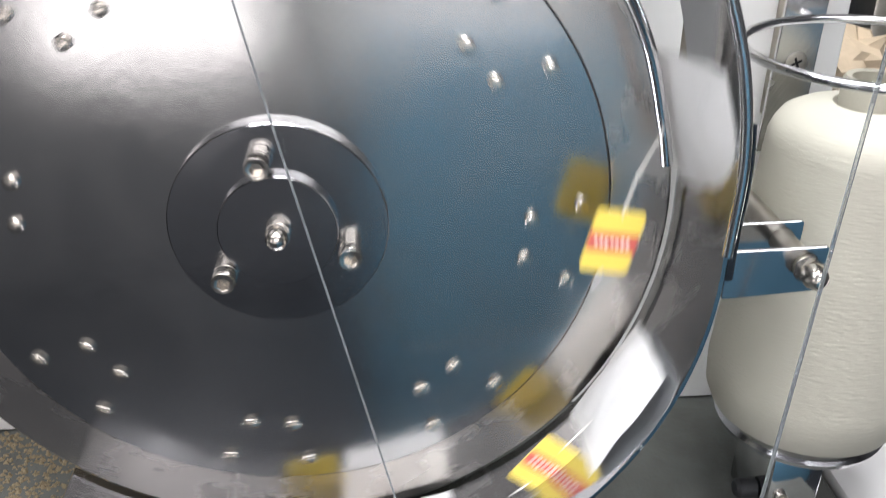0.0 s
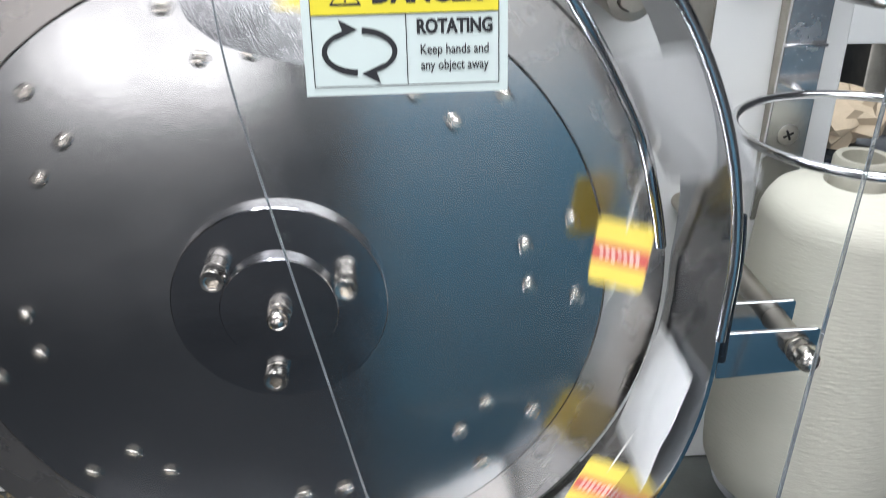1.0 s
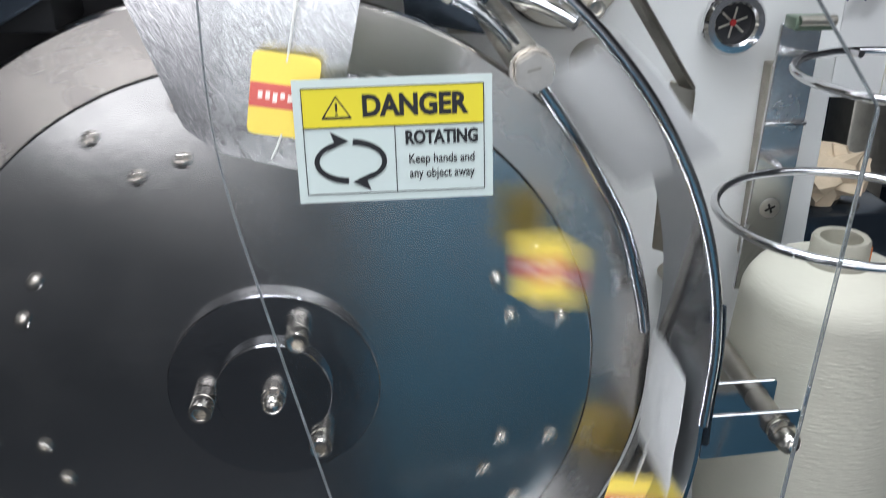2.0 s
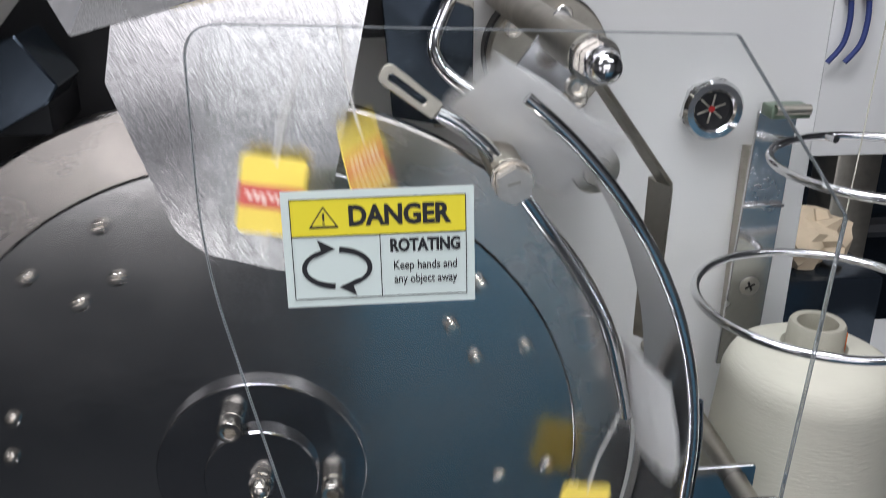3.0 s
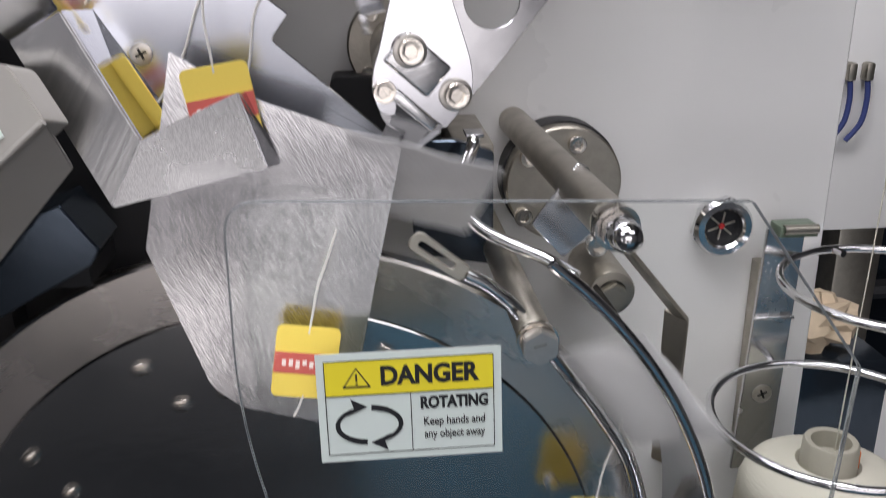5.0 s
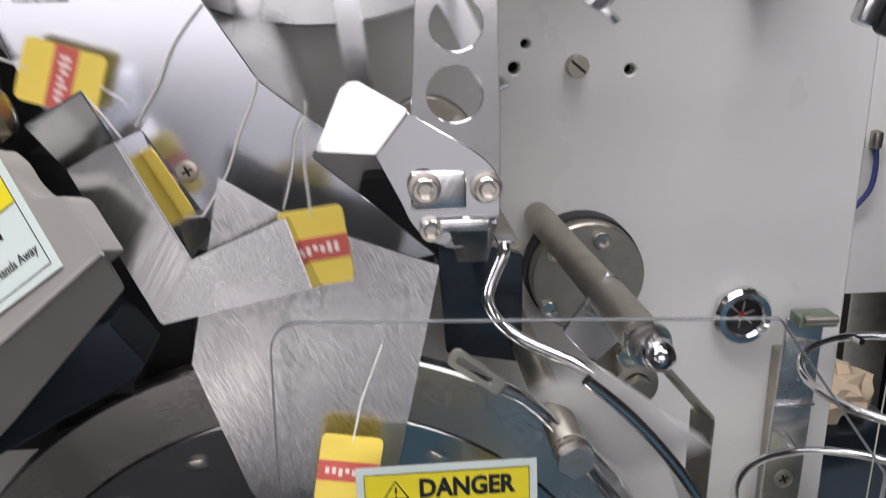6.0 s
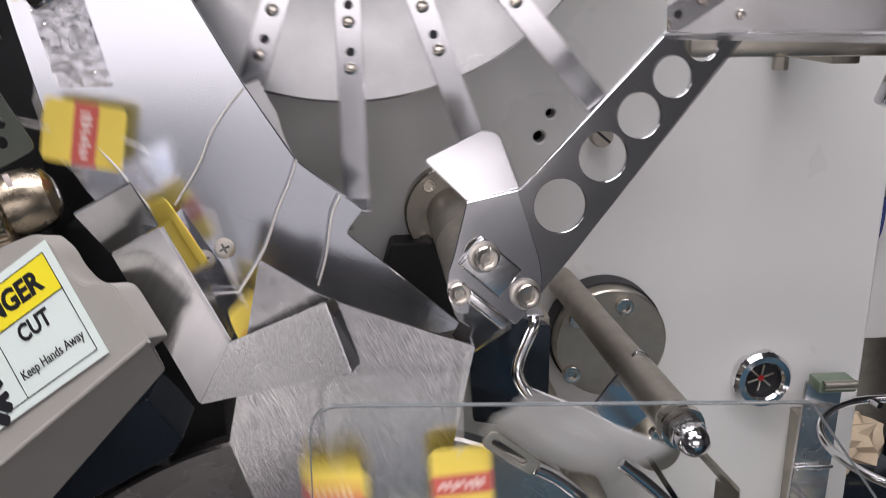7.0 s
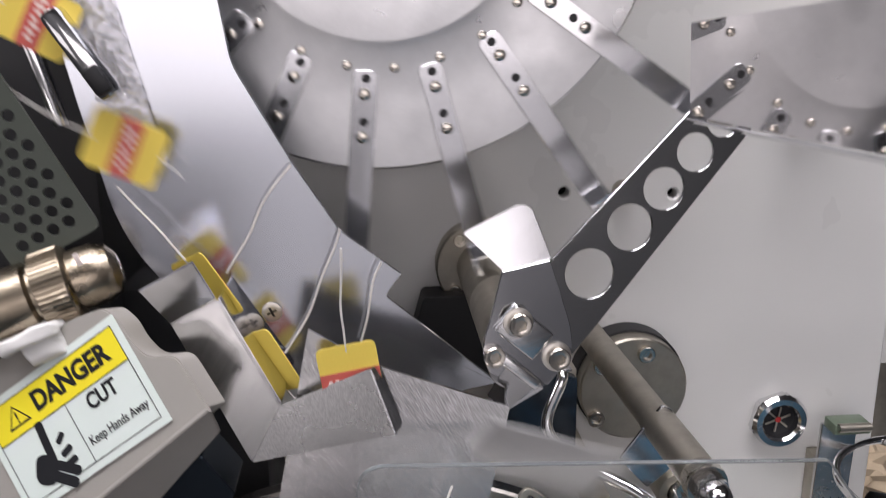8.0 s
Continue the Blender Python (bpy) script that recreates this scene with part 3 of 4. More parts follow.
def tag_chute():
    c = thing("tag_chute", "scratched bright steel chute plate in front of the wheel", "chute", (-0.03, 0.36, 1.24))
    inv = c.matrix_world.inverted()
    line = rounded([(-0.0715, 1.3383), (-0.0460, 1.3220), (0.0132, 1.3003), (-0.0127, 1.1853), (-0.0549, 1.1965), (-0.0664, 1.2058), (-0.0870, 1.2640)], [0.001, 0.01, 0.0006, 0.003, 0.004, 0.004, 0.001])
    bm = plate2(line, 0.0015)
    for v in bm.verts:
        v.co.y += chute_y(v.co.z)
    part("face_plate", bm, BRUSHED, c, "brushed steel face plate", inv)
    lip = sheet3([(0.0132, chute_y(1.3003), 1.3003), (-0.0127, chute_y(1.1853), 1.1853), (-0.0127, chute_y(1.1853) + 0.004, 1.1853), (0.0132, chute_y(1.3003) + 0.012, 1.3003)], 0.001)
    part("side_lip", lip, STEEL, c, "", inv)
    return c


def back_plate():
    b = thing("back_plate", "polished bent steel back plate of the tag channel", "plate", (-0.09, 0.386, 1.38))
    inv = b.matrix_world.inverted()
    line = rounded([(-0.1060, 1.4820), (-0.1005, 1.4440), (-0.0780, 1.4030), (-0.0580, 1.3705), (-0.0310, 1.3490), (-0.0385, 1.3390), (0.0135, 1.2930), (-0.030, 1.285), (-0.100, 1.302), (-0.1520, 1.3700), (-0.1660, 1.4330), (-0.1860, 1.5300), (-0.110, 1.5300)],
                   [0.004, 0.006, 0.004, 0.004, 0.001, 0.002, 0.001, 0.01, 0.01, 0.02, 0.01, 0.002, 0.002])
    bm = plate2(line, 0.0015, (), 0.0004)
    for v in bm.verts:
        v.co.y += 0.386 + max(0.0, v.co.z - 1.40) * 0.065 + 0.09 * (v.co.x + 0.16)
        grow = 1 + 0.09 * (v.co.x + 0.16) / 0.386
        v.co.x, v.co.z = -0.05 + (v.co.x + 0.05) * grow, 1.42 + (v.co.z - 1.42) * grow
    part("sheet", bm, PLATE, b, "satin polished sheet", inv)
    film = bmesh.new()
    bmesh.ops.create_grid(film, x_segments=26, y_segments=60, size=0.5)
    for v in film.verts:
        x, z = -0.1490 + 0.020 * v.co.x - 0.24 * (0.075 * v.co.y), 1.4400 + 0.075 * v.co.y
        lift = 0.0022 * abs(noise.noise((x * 260, z * 190, 0.4))) + 0.0008 * noise.noise((x * 600, z * 600, 3.0))
        v.co = (x, 0.3845 + max(0.0, z - 1.40) * 0.065 + 0.09 * (x + 0.16) - lift, z)
    part("film_strip", film, FILM, b, "crumpled clear plastic film strip", inv)
    cross_screw(b, "plate_screw", tuple(Vector((-0.0906, 0.3920, 1.3325)) - Vector((-0.09, 0.386, 1.38))), 0.0042)
    return b


def tag_channel():
    c = thing("tag_channel", "folded steel strip that holds the tags in line", "channel", (-0.09, 0.36, 1.31))
    inv = c.matrix_world.inverted()
    tl, tr, br, bl = (-0.0845, 0.3469, 1.3068), (-0.0462, 0.3384, 1.3254), (-0.0367, 0.3313, 1.2988), (-0.0979, 0.3467, 1.2807)
    part("front_strip", sheet3([tl, tr, br, bl], 0.0013), BRUSHED_LOW, c, "brushed front strip", inv)
    abr, abl = (-0.1073, 0.349, 1.3538), (-0.127, 0.3505, 1.3433)
    low = Vector((0.0, 0.0005, 0.0))
    part("slanted_strip", sheet3([Vector(tl) + low, Vector(abr) + low, Vector(abl) + low, Vector(bl) + low], 0.0013), SATIN, c, "satin slanted strip", inv)
    part("bent_tab", sheet3([abr, (-0.1121, 0.333, 1.3747), (-0.1343, 0.336, 1.3625), abl], 0.0013), STEEL, c, "mirror-like bent tab", inv)
    part("side_flange", sheet3([(-0.0459, 0.3386, 1.3254), (-0.0364, 0.3315, 1.2988), (-0.0330, 0.3460, 1.2965), (-0.0425, 0.3480, 1.3240)], 0.001), STEEL, c, "", inv)
    part("back_flange", sheet3([(-0.0845, 0.3482, 1.3064), (-0.1073, 0.3500, 1.3536), (-0.1080, 0.3905, 1.3503), (-0.0825, 0.3925, 1.3064)], 0.001), STEEL, c, "", inv)
    return c


tag_chute()
back_plate()
tag_channel()


# ---- cutter housing with its label, knob and side housing ----
def cutter_housing():
    c = thing("cutter_housing", "cream plastic cutter housing with a danger cut label", "housing", (-0.17, 0.334, 1.31))
    inv = c.matrix_world.inverted()

    def face(x, z):
        return (x, 0.330 - 0.35 * (x + 0.145) + 0.30 * (z - 1.32), z)
    line = rounded([(-0.1076, 1.3212), (-0.1203, 1.3394), (-0.1324, 1.3372), (-0.1399, 1.3439), (-0.1431, 1.3495), (-0.1500, 1.3545), (-0.1640, 1.3490), (-0.2000, 1.3290), (-0.2600, 1.2900), (-0.2600, 1.1940), (-0.1669, 1.2718)], [0.001, 0.004, 0.005, 0.004, 0.003, 0.003, 0.006, 0.004, 0.004, 0.001, 0.001])
    part("cover", sheet3([face(x, z) for x, z in line], 0.014), WHITE, c, "cream plastic cover", inv)
    lip = [(-0.1073, 0.3171, 1.3210), (-0.1092, 0.3450, 1.2971), (-0.1580, 0.3450, 1.2431), (-0.2600, 0.3560, 1.1400), (-0.2600, 0.3310, 1.1936), (-0.1669, 0.3228, 1.2714)]
    part("lower_lip", sheet3(lip, 0.004), WHITE, c, "", inv)
    part("ridge", tube([(-0.1076, 0.3172, 1.3206), (-0.1669, 0.3226, 1.2712), (-0.2600, 0.3318, 1.1936)], 0.0012, 8), WHITE, c, "", inv)
    u = Vector((0.8073, -0.1085, 0.5801)).normalized()
    v = Vector((-0.5345, 0.4090, 0.7396))
    v = (v - u * v.dot(u)).normalized()
    w = v.cross(u)
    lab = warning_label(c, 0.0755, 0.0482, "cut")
    turn = Matrix((u, w, v)).transposed().to_4x4()
    lab.matrix_local = inv @ Matrix.Translation(Vector((-0.1645, 0.3344, 1.3121)) - w * 0.0008) @ turn
    axis = Vector((0.93, 0.22, 0.27)).to_track_quat("Z", "Y").to_matrix().to_4x4()
    k = part("knob", lathe([(0, -0.046), (0.0125, -0.046), (0.0138, -0.0445), (0.0138, -0.031), (0.0120, -0.0295), (0.0120, -0.027), (0.0150, -0.0255), (0.0150, -0.0095), (0.0130, -0.0080), (0.0130, -0.0070),
                            (0.0162, -0.0062), (0.0162, 0.0062), (0.0150, 0.0074), (0.0128, 0.0080), (0.0132, 0.0120), (0.0128, 0.0180), (0.0105, 0.0235), (0.0060, 0.0262), (0, 0.0268)], 48), BRASS, c, "knurled tarnished metal knob",
             inv @ Matrix.Translation((-0.1730, 0.3600, 1.3575)) @ axis)
    knurl = None
    for i in range(48):
        a = 2 * math.pi * i / 48
        m = pose(0.0163 * math.cos(a), 0.0163 * math.sin(a), 0, 0, 0, math.degrees(a))
        if knurl is None:
            o = part("knurl", box(0.0009, 0.0011, 0.0118, (0, 0, 0), 0.0003, 1), BRASS, k, "", m, smooth=False)
            knurl = o.data
        else:
            o = new("knurl", knurl)
            o.parent, o.matrix_local = k, m
    # White patch painted for the reflection on the glossy knob cap.
    part("knob_highlight", box(0.0022, 0.0006, 0.0050, (0, 0, 0), 0.0002), TAGWHITE, c, "small white patch standing in for a reflection on the knob cap", inv @ pose(-0.1585, 0.3452, 1.3735, 0, -20, 0))
    bm = box(0.026, 0.010, 0.006, (0, 0, 0), 0.0018, 3)
    bm = box(0.017, 0.009, 0.012, (0.003, 0.001, -0.006), 0.003, 3, bm=bm)
    bmesh.ops.subdivide_edges(bm, edges=bm.edges[:], cuts=2, use_grid_fill=True)
    for v in bm.verts:
        v.co += 0.0016 * noise.noise_vector(v.co * 190)
    part("clamp_lever", bm, PANEL, c, "white crumpled plastic lever", inv @ pose(-0.1800, 0.3440, 1.3430, 0, -22, 0))
    return c


def side_housing():
    s = thing("side_housing", "dark steel housing beside the tag channel", "housing", (-0.28, 0.44, 1.30))
    inv = s.matrix_world.inverted()
    # Dark body added to fill the black area beside the back plate.
    part("body", box(0.24, 0.085, 0.42, (-0.285, 0.4470, 1.405), 0.004), RUBBER, s, "dark body", inv)
    part("lower_cover", plate2(rounded([(-0.1205, 1.2800), (-0.1075, 1.2610), (-0.1120, 1.2540), (-0.2200, 1.1950), (-0.2600, 1.2250)], 0.001), 0.030, (), 0.0008), NAVY, s, "dark blue glossy lower cover", inv @ pose(0, 0.3560, 0))
    # Black block added for the shadow in the gap beside the chute.
    part("gap_shade_block", box(0.150, 0.070, 0.150, (-0.175, 0.4550, 1.262), 0.004), RUBBER, s, "black block standing in for shade between housing and chute", inv)
    # Bracket is given black for the dark gap below the slanted strip.
    part("bracket", box(0.06, 0.10, 0.020, (-0.150, 0.43, 1.245), 0.002), RUBBER, s, "", inv)
    holes = []
    for i in range(4):
        for j in range(10):
            holes.append(ring2(-0.0115 + 0.0073 * i + (0.0036 if j % 2 else 0), -0.030 + 0.0067 * j, 0.0026, 12))
    plate = part("perforated_plate", plate2(rounded([(-0.020, -0.038), (0.0205, -0.038), (0.0205, 0.038), (-0.020, 0.038)], 0.004), 0.0015, holes), GREYGREEN, s, "grey perforated plate", inv @ pose(-0.1900, 0.366, 1.406, 0, -27, 0))
    catch = part("catch", box(0.009, 0.012, 0.040, (0, 0, 0), 0.003), CHROME, s, "bright slotted catch", inv @ pose(-0.1559, 0.372, 1.4506, 0, -32, 0))
    part("catch_tip", box(0.0075, 0.004, 0.012, (0, -0.0055, -0.012), 0.0018), DARK, catch, "black tip")
    part("strip_light_edge", box(0.004, 0.010, 0.07, (0, 0, 0), 0.001), CHROME, s, "bright steel strip", inv @ pose(-0.178, 0.380, 1.455, 0, -14, 0))
    return s


cutter_housing()
side_housing()


# ---- swing arm on its shaft ----
ARM_X, ARM_Z, ARM_Y = 0.019, 1.3215, 0.360


def swing_arm():
    a = thing("swing_arm", "bright steel swing arm with round lightening holes", "arm", m=pose(ARM_X, ARM_Y, ARM_Z))
    line = rounded([(-0.0185, 0.010), (-0.0125, -0.010), (0.0, -0.019), (0.0125, -0.014), (0.0200, -0.004), (0.0200, 0.030), (0.0160, 0.150), (0.0110, 0.157), (-0.0050, 0.157), (-0.0095, 0.150), (-0.0155, 0.040)], [0.004, 0.006, 0.008, 0.006, 0.004, 0.003, 0.004, 0.004, 0.004, 0.004, 0.006])
    holes = [ring2(x, z, r) for x, z, r in ((0.0018, 0.0455, 0.0112), (0.0024, 0.0722, 0.0104), (0.0030, 0.0945, 0.0094), (0.0033, 0.1153, 0.0085), (0.0036, 0.1335, 0.0074))]
    part("arm_plate", plate2(line, 0.0020, holes, 0.0002), HUB, a, "polished arm plate with five holes")
    line = rounded([(-0.0300, 0.0220), (-0.0167, 0.0390), (0.0104, 0.0226), (0.0183, 0.0150), (0.0198, 0.0073), (0.0198, -0.0040), (0.0050, -0.0050), (-0.0010, -0.0150), (-0.0053, -0.0155), (-0.0124, -0.0113), (-0.0174, -0.0041), (-0.0196, 0.0016)],
                   [0.0005, 0.0005, 0.006, 0.004, 0.003, 0.001, 0.003, 0.002, 0.003, 0.003, 0.003, 0.003])
    flag = part("flag_plate", plate2(line, 0.0014, (), 0.0003), STEEL, a, "satin guide plate", pose(0, -0.0016, 0))
    tab = sheet3([(-0.0297, -0.0016, 0.0225), (-0.0536, 0.0006, 0.0240), (-0.0430, 0.0026, 0.0480), (-0.0395, 0.0027, 0.0508), (-0.0360, 0.0025, 0.0512), (-0.0167, -0.0016, 0.0402)], 0.0014)
    part("bent_tab", tab, STEEL, flag, "bright bent tab", pose(0, 0.0016, 0))
    part("clamp_plate", box(0.0222, 0.0032, 0.0150, (-0.0053, -0.0033, 0.0078), 0.0011, 3), SATIN, a, "small folded clamp plate")
    part("lower_plate", box(0.0218, 0.0040, 0.0050, (0.0048, -0.0038, -0.0066), 0.0014, 3), SATIN, a, "bright folded lower plate")
    for x, z, y in ((-0.0110, 0.0095, -0.0050), (0.0140, 0.0085, -0.0018)):
        part("washer", lathe([(0.0066, 0), (0.0066, 0.0010), (0.0060, 0.0013), (0, 0.0013)], 28), NUT, a, "", pose(x, y, z, 90))
        part("cap_screw", socket_bm(0.0050, 0.0046), SCREW, a, "", pose(x, y - 0.0012, z, 90))
    part("lower_screw", socket_bm(0.0046, 0.0040), SCREW, a, "", pose(-0.0085, -0.0018, -0.0085, 90))
    skirt = sheet3([(-0.0020, -0.0030, -0.0080), (0.0150, -0.0030, -0.0080), (0.0150, 0.0030, -0.0250), (0.0030, 0.0030, -0.0250)], 0.0014)
    part("skirt_plate", skirt, HUB, a, "dark folded skirt plate")
    part("edge_fold", sheet3([(0.0160, -0.0030, -0.0060), (0.0190, -0.0030, -0.0060), (0.0160, 0.0060, -0.0260), (0.0145, 0.0060, -0.0260)], 0.0012), STEEL, a, "bright narrow fold")
    return a


ARM = swing_arm()


def arm_shaft():
    s = thing("arm_shaft", "dull turned shaft housing behind the swing arm", "shaft", (ARM_X, PANEL_Y, ARM_Z))
    part("sleeve", lathe([(0.0150, 0), (0.0150, 0.070), (0.0142, 0.0715), (0.0142, 0.0735), (0.0150, 0.075), (0.0150, 0.1290), (0.0135, 0.1305), (0, 0.1305)], 40, m=FRONT), DULL, s)
    part("flange", lathe([(0.0270, 0), (0.0270, 0.010), (0.0260, 0.011), (0.0150, 0.011)], 48, m=FRONT), DULL, s, "round flange on the panel")
    for k in range(4):
        q = radians(40 + 90 * k)
        part("flange_screw", socket_bm(0.0035, 0.003), SCREW, s, "", pose(0.0212 * math.cos(q), -0.011, 0.0212 * math.sin(q), 90))
    return s


arm_shaft()


def support_block():
    b = thing("support_block", "dark steel support block below the swing arm", "block", (0.05, 0.44, 1.25))
    inv = b.matrix_world.inverted()
    part("body", box(0.0190, 0.070, 0.060, (0.0515, 0.4615, 1.2525), 0.001), DULL, b, "", inv)
    part("side_plate", plate2(rounded([(0.018, 1.286), (0.0420, 1.286), (0.0600, 1.2800), (0.0600, 1.2230), (0.022, 1.230)], 0.002), 0.006, (), 0.0005), NAVY, b, "", inv @ pose(0, 0.4200, 0))
    # Black plate added for the dark shade behind the arm shaft.
    part("shaft_shade_plate", plate2(rounded([(-0.030, 1.258), (0.040, 1.258), (0.040, 1.302), (0.026, 1.308), (-0.016, 1.308)], 0.003), 0.020, (), 0.0005), RUBBER, b, "black plate standing in for shade behind the arm shaft", inv @ pose(0, 0.4760, 0))
    hook = [(0.0485, 0.405, 1.2900), (0.0470, 0.402, 1.2860), (0.0410, 0.400, 1.2720), (0.0400, 0.397, 1.2640), (0.0450, 0.393, 1.2560), (0.0550, 0.385, 1.2500), (0.0750, 0.372, 1.2440), (0.0880, 0.362, 1.2380)]
    part("bent_hook", tube(hook, 0.0030, 12), CHROME, b, "bright bent steel hook", inv)
    part("hook_tab", box(0.0085, 0.012, 0.0016, (0.0490, 0.4105, 1.2915), 0.0004), STEEL, b, "", inv)
    return b


support_block()


def main_rod():
    r = thing("support_rod", "dull round support rod with a chromed domed nut", "rod", (0.082, PANEL_Y, 1.278))
    d = Vector((0.0925, 0.3220, 1.2737)) - Vector((0.0820, PANEL_Y, 1.2780))
    m = d.to_track_quat("Z", "Y").to_matrix().to_4x4()
    ln = d.length
    rod = part("rod", lathe([(0.0078, 0), (0.0080, 0.004), (0.0080, 0.118), (0.0086, 0.1185), (0.0086, ln - 0.008), (0.0078, ln - 0.0075), (0.0078, ln - 0.006)], 32), DULL, r, "", m)
    part("hex_nut", hex_bm(0.0098, 0.0060), SCREW, rod, "", pose(0, 0, ln - 0.007))
    part("washer", lathe([(0.0090, 0), (0.0090, 0.0015), (0, 0.0015)], 24), SCREW, rod, "", pose(0, 0, ln - 0.001))
    part("domed_nut", acorn_bm(0.0076, 0.0155), CHROME, rod, "chromed domed nut", pose(0, 0, ln + 0.0005))
    part("angle_plate", plate2(rounded([(0.0695, 1.2592), (0.0888, 1.2862), (0.0935, 1.2840), (0.1010, 1.2640), (0.0980, 1.2560), (0.0839, 1.2435)], 0.0015), 0.0020, (), 0.0003), STEEL, r, "bright angle plate on the rod", r.matrix_world.inverted() @ pose(0, 0.3720, 0))
    inv = r.matrix_world.inverted()
    bm = sheet3([(0.0945, 0.3340, 1.2680), (0.1490, 0.3860, 1.2030), (0.1440, 0.3930, 1.2030), (0.0915, 0.3460, 1.2680)], 0.0018)
    bm = sheet3([(0.1490, 0.3860, 1.2030), (0.1475, 0.3860, 1.1220), (0.1395, 0.3950, 1.1220), (0.1400, 0.3950, 1.2060)], 0.0018, bm)
    part("flat_bar", bm, DULL, r, "bent flat bar", inv)
    part("bar_screw", socket_bm(0.0045, 0.004), SCREW, r, "", inv @ pose(0.0905, 0.3440, 1.2600, 90))
    return r


main_rod()


def draped_threads():
    for pts in ([(-0.078, 0.388, 1.401), (-0.085, 0.388, 1.393), (-0.092, 0.388, 1.383), (-0.098, 0.388, 1.37), (-0.109, 0.388, 1.353)],
                [(-0.058, 0.39, 1.371), (-0.061, 0.39, 1.362), (-0.067, 0.39, 1.349), (-0.074, 0.39, 1.331), (-0.086, 0.39, 1.312)],
                [(-0.04, 0.39, 1.355), (-0.044, 0.39, 1.346), (-0.047, 0.39, 1.329), (-0.051, 0.39, 1.315)]):
        t = thing("draped_thread", "thin white thread draped over the back plate", "thread", pts[0], "draped threads")
        part("strand", tube(pts, 0.00055, 6), STRING, t, "", t.matrix_world.inverted())


draped_threads()


def panel_bolt():
    b = thing("panel_bolt", "large dull round bolt with a stepped head on the panel", "bolt", (0.1302, PANEL_Y, 1.1915))
    part("collar", lathe([(0.0135, 0), (0.0135, 0.046), (0.0125, 0.0485), (0.0080, 0.0490)], 40, m=FRONT), DULL, b)
    part("hex_head", hex_bm(0.0078, 0.006), DULL, b, "", pose(0, -0.0488, 0, 90))
    return b


def motor_flange():
    f = thing("motor_flange", "grey round motor flange with socket screws", "flange", (0.1072, PANEL_Y, 1.2467))
    part("gasket", lathe([(0.0335, 0), (0.0335, 0.013), (0.030, 0.0135)], 64, m=FRONT), RUBBER, f, "black gasket ring")
    part("plate", lathe([(0.0322, 0.013), (0.0322, 0.0225), (0.0312, 0.0235), (0, 0.0235)], 64, m=FRONT), DULL, f, "dull round plate")
    for x, z in ((0.0060, 0.0225), (-0.0225, -0.0172), (0.0165, -0.0220), (-0.020, 0.016)):
        part("cap_screw", socket_bm(0.0050, 0.0035), SCREW, f, "", pose(x, -0.0235, z, 90))
    return f


def cable_gland():
    g = thing("sight_glass", "chromed hexagonal sight glass with a red centre", "sight glass", (0.2072, PANEL_Y, 1.2125))
    bm = hex_bm(0.0190, 0.008)
    bmesh.ops.delete(bm, geom=[q for q in bm.faces if abs(q.normal.z) > 0.99 and q.calc_area() > 0.0003 and q.calc_center_median().z > 0.004], context="FACES")
    part("hex_ring", bm, CHROME, g, "chromed hexagon ring", pose(0, 0, 0, 90, 12, 0))
    part("bezel", lathe([(0.0178, 0.0075), (0.0160, 0.0100), (0.0125, 0.0102), (0.0112, 0.0085), (0.0112, 0.003)], 40, m=FRONT), CHROME, g, "rounded chrome bezel")
    part("lens", lathe([(0.0113, 0.0032), (0, 0.0032)], 40, m=FRONT), DARK, g, "dark glass face")
    for k in range(6):
        part("star_rib", box(0.0012, 0.0010, 0.0070, (0, -0.0042, 0.0050), 0.0003), DULL, g, "", pose(0, 0, 0, 0, 60 * k + 10, 0))
    part("centre_dot", lathe([(0.0020, 0.0046), (0.0015, 0.0054), (0, 0.0056)], 20, m=FRONT), GLOSSRED, g, "red centre")
    return g


def slotted_pin():
    p = thing("slotted_pin", "slotted round steel pin in the panel", "pin", (0.1015, PANEL_Y, 1.3619))
    part("head", lathe([(0.0062, 0), (0.0062, 0.0055), (0.0056, 0.0065), (0, 0.0065)], 24, m=FRONT), DULL, p)
    # Flat black bar gives the slot its shade; the head is uncut.
    part("slot", box(0.0105, 0.0006, 0.0014, (0, -0.0066, 0), 0), DARK, p, "", pose(0, 0, 0, 0, 40, 0), smooth=False)


panel_bolt()
motor_flange()
cable_gland()
slotted_pin()


# ---- upper finger wheel and mirror guard ----
UP_X, UP_Z, UP_Y = -0.0366, 1.525, 0.440


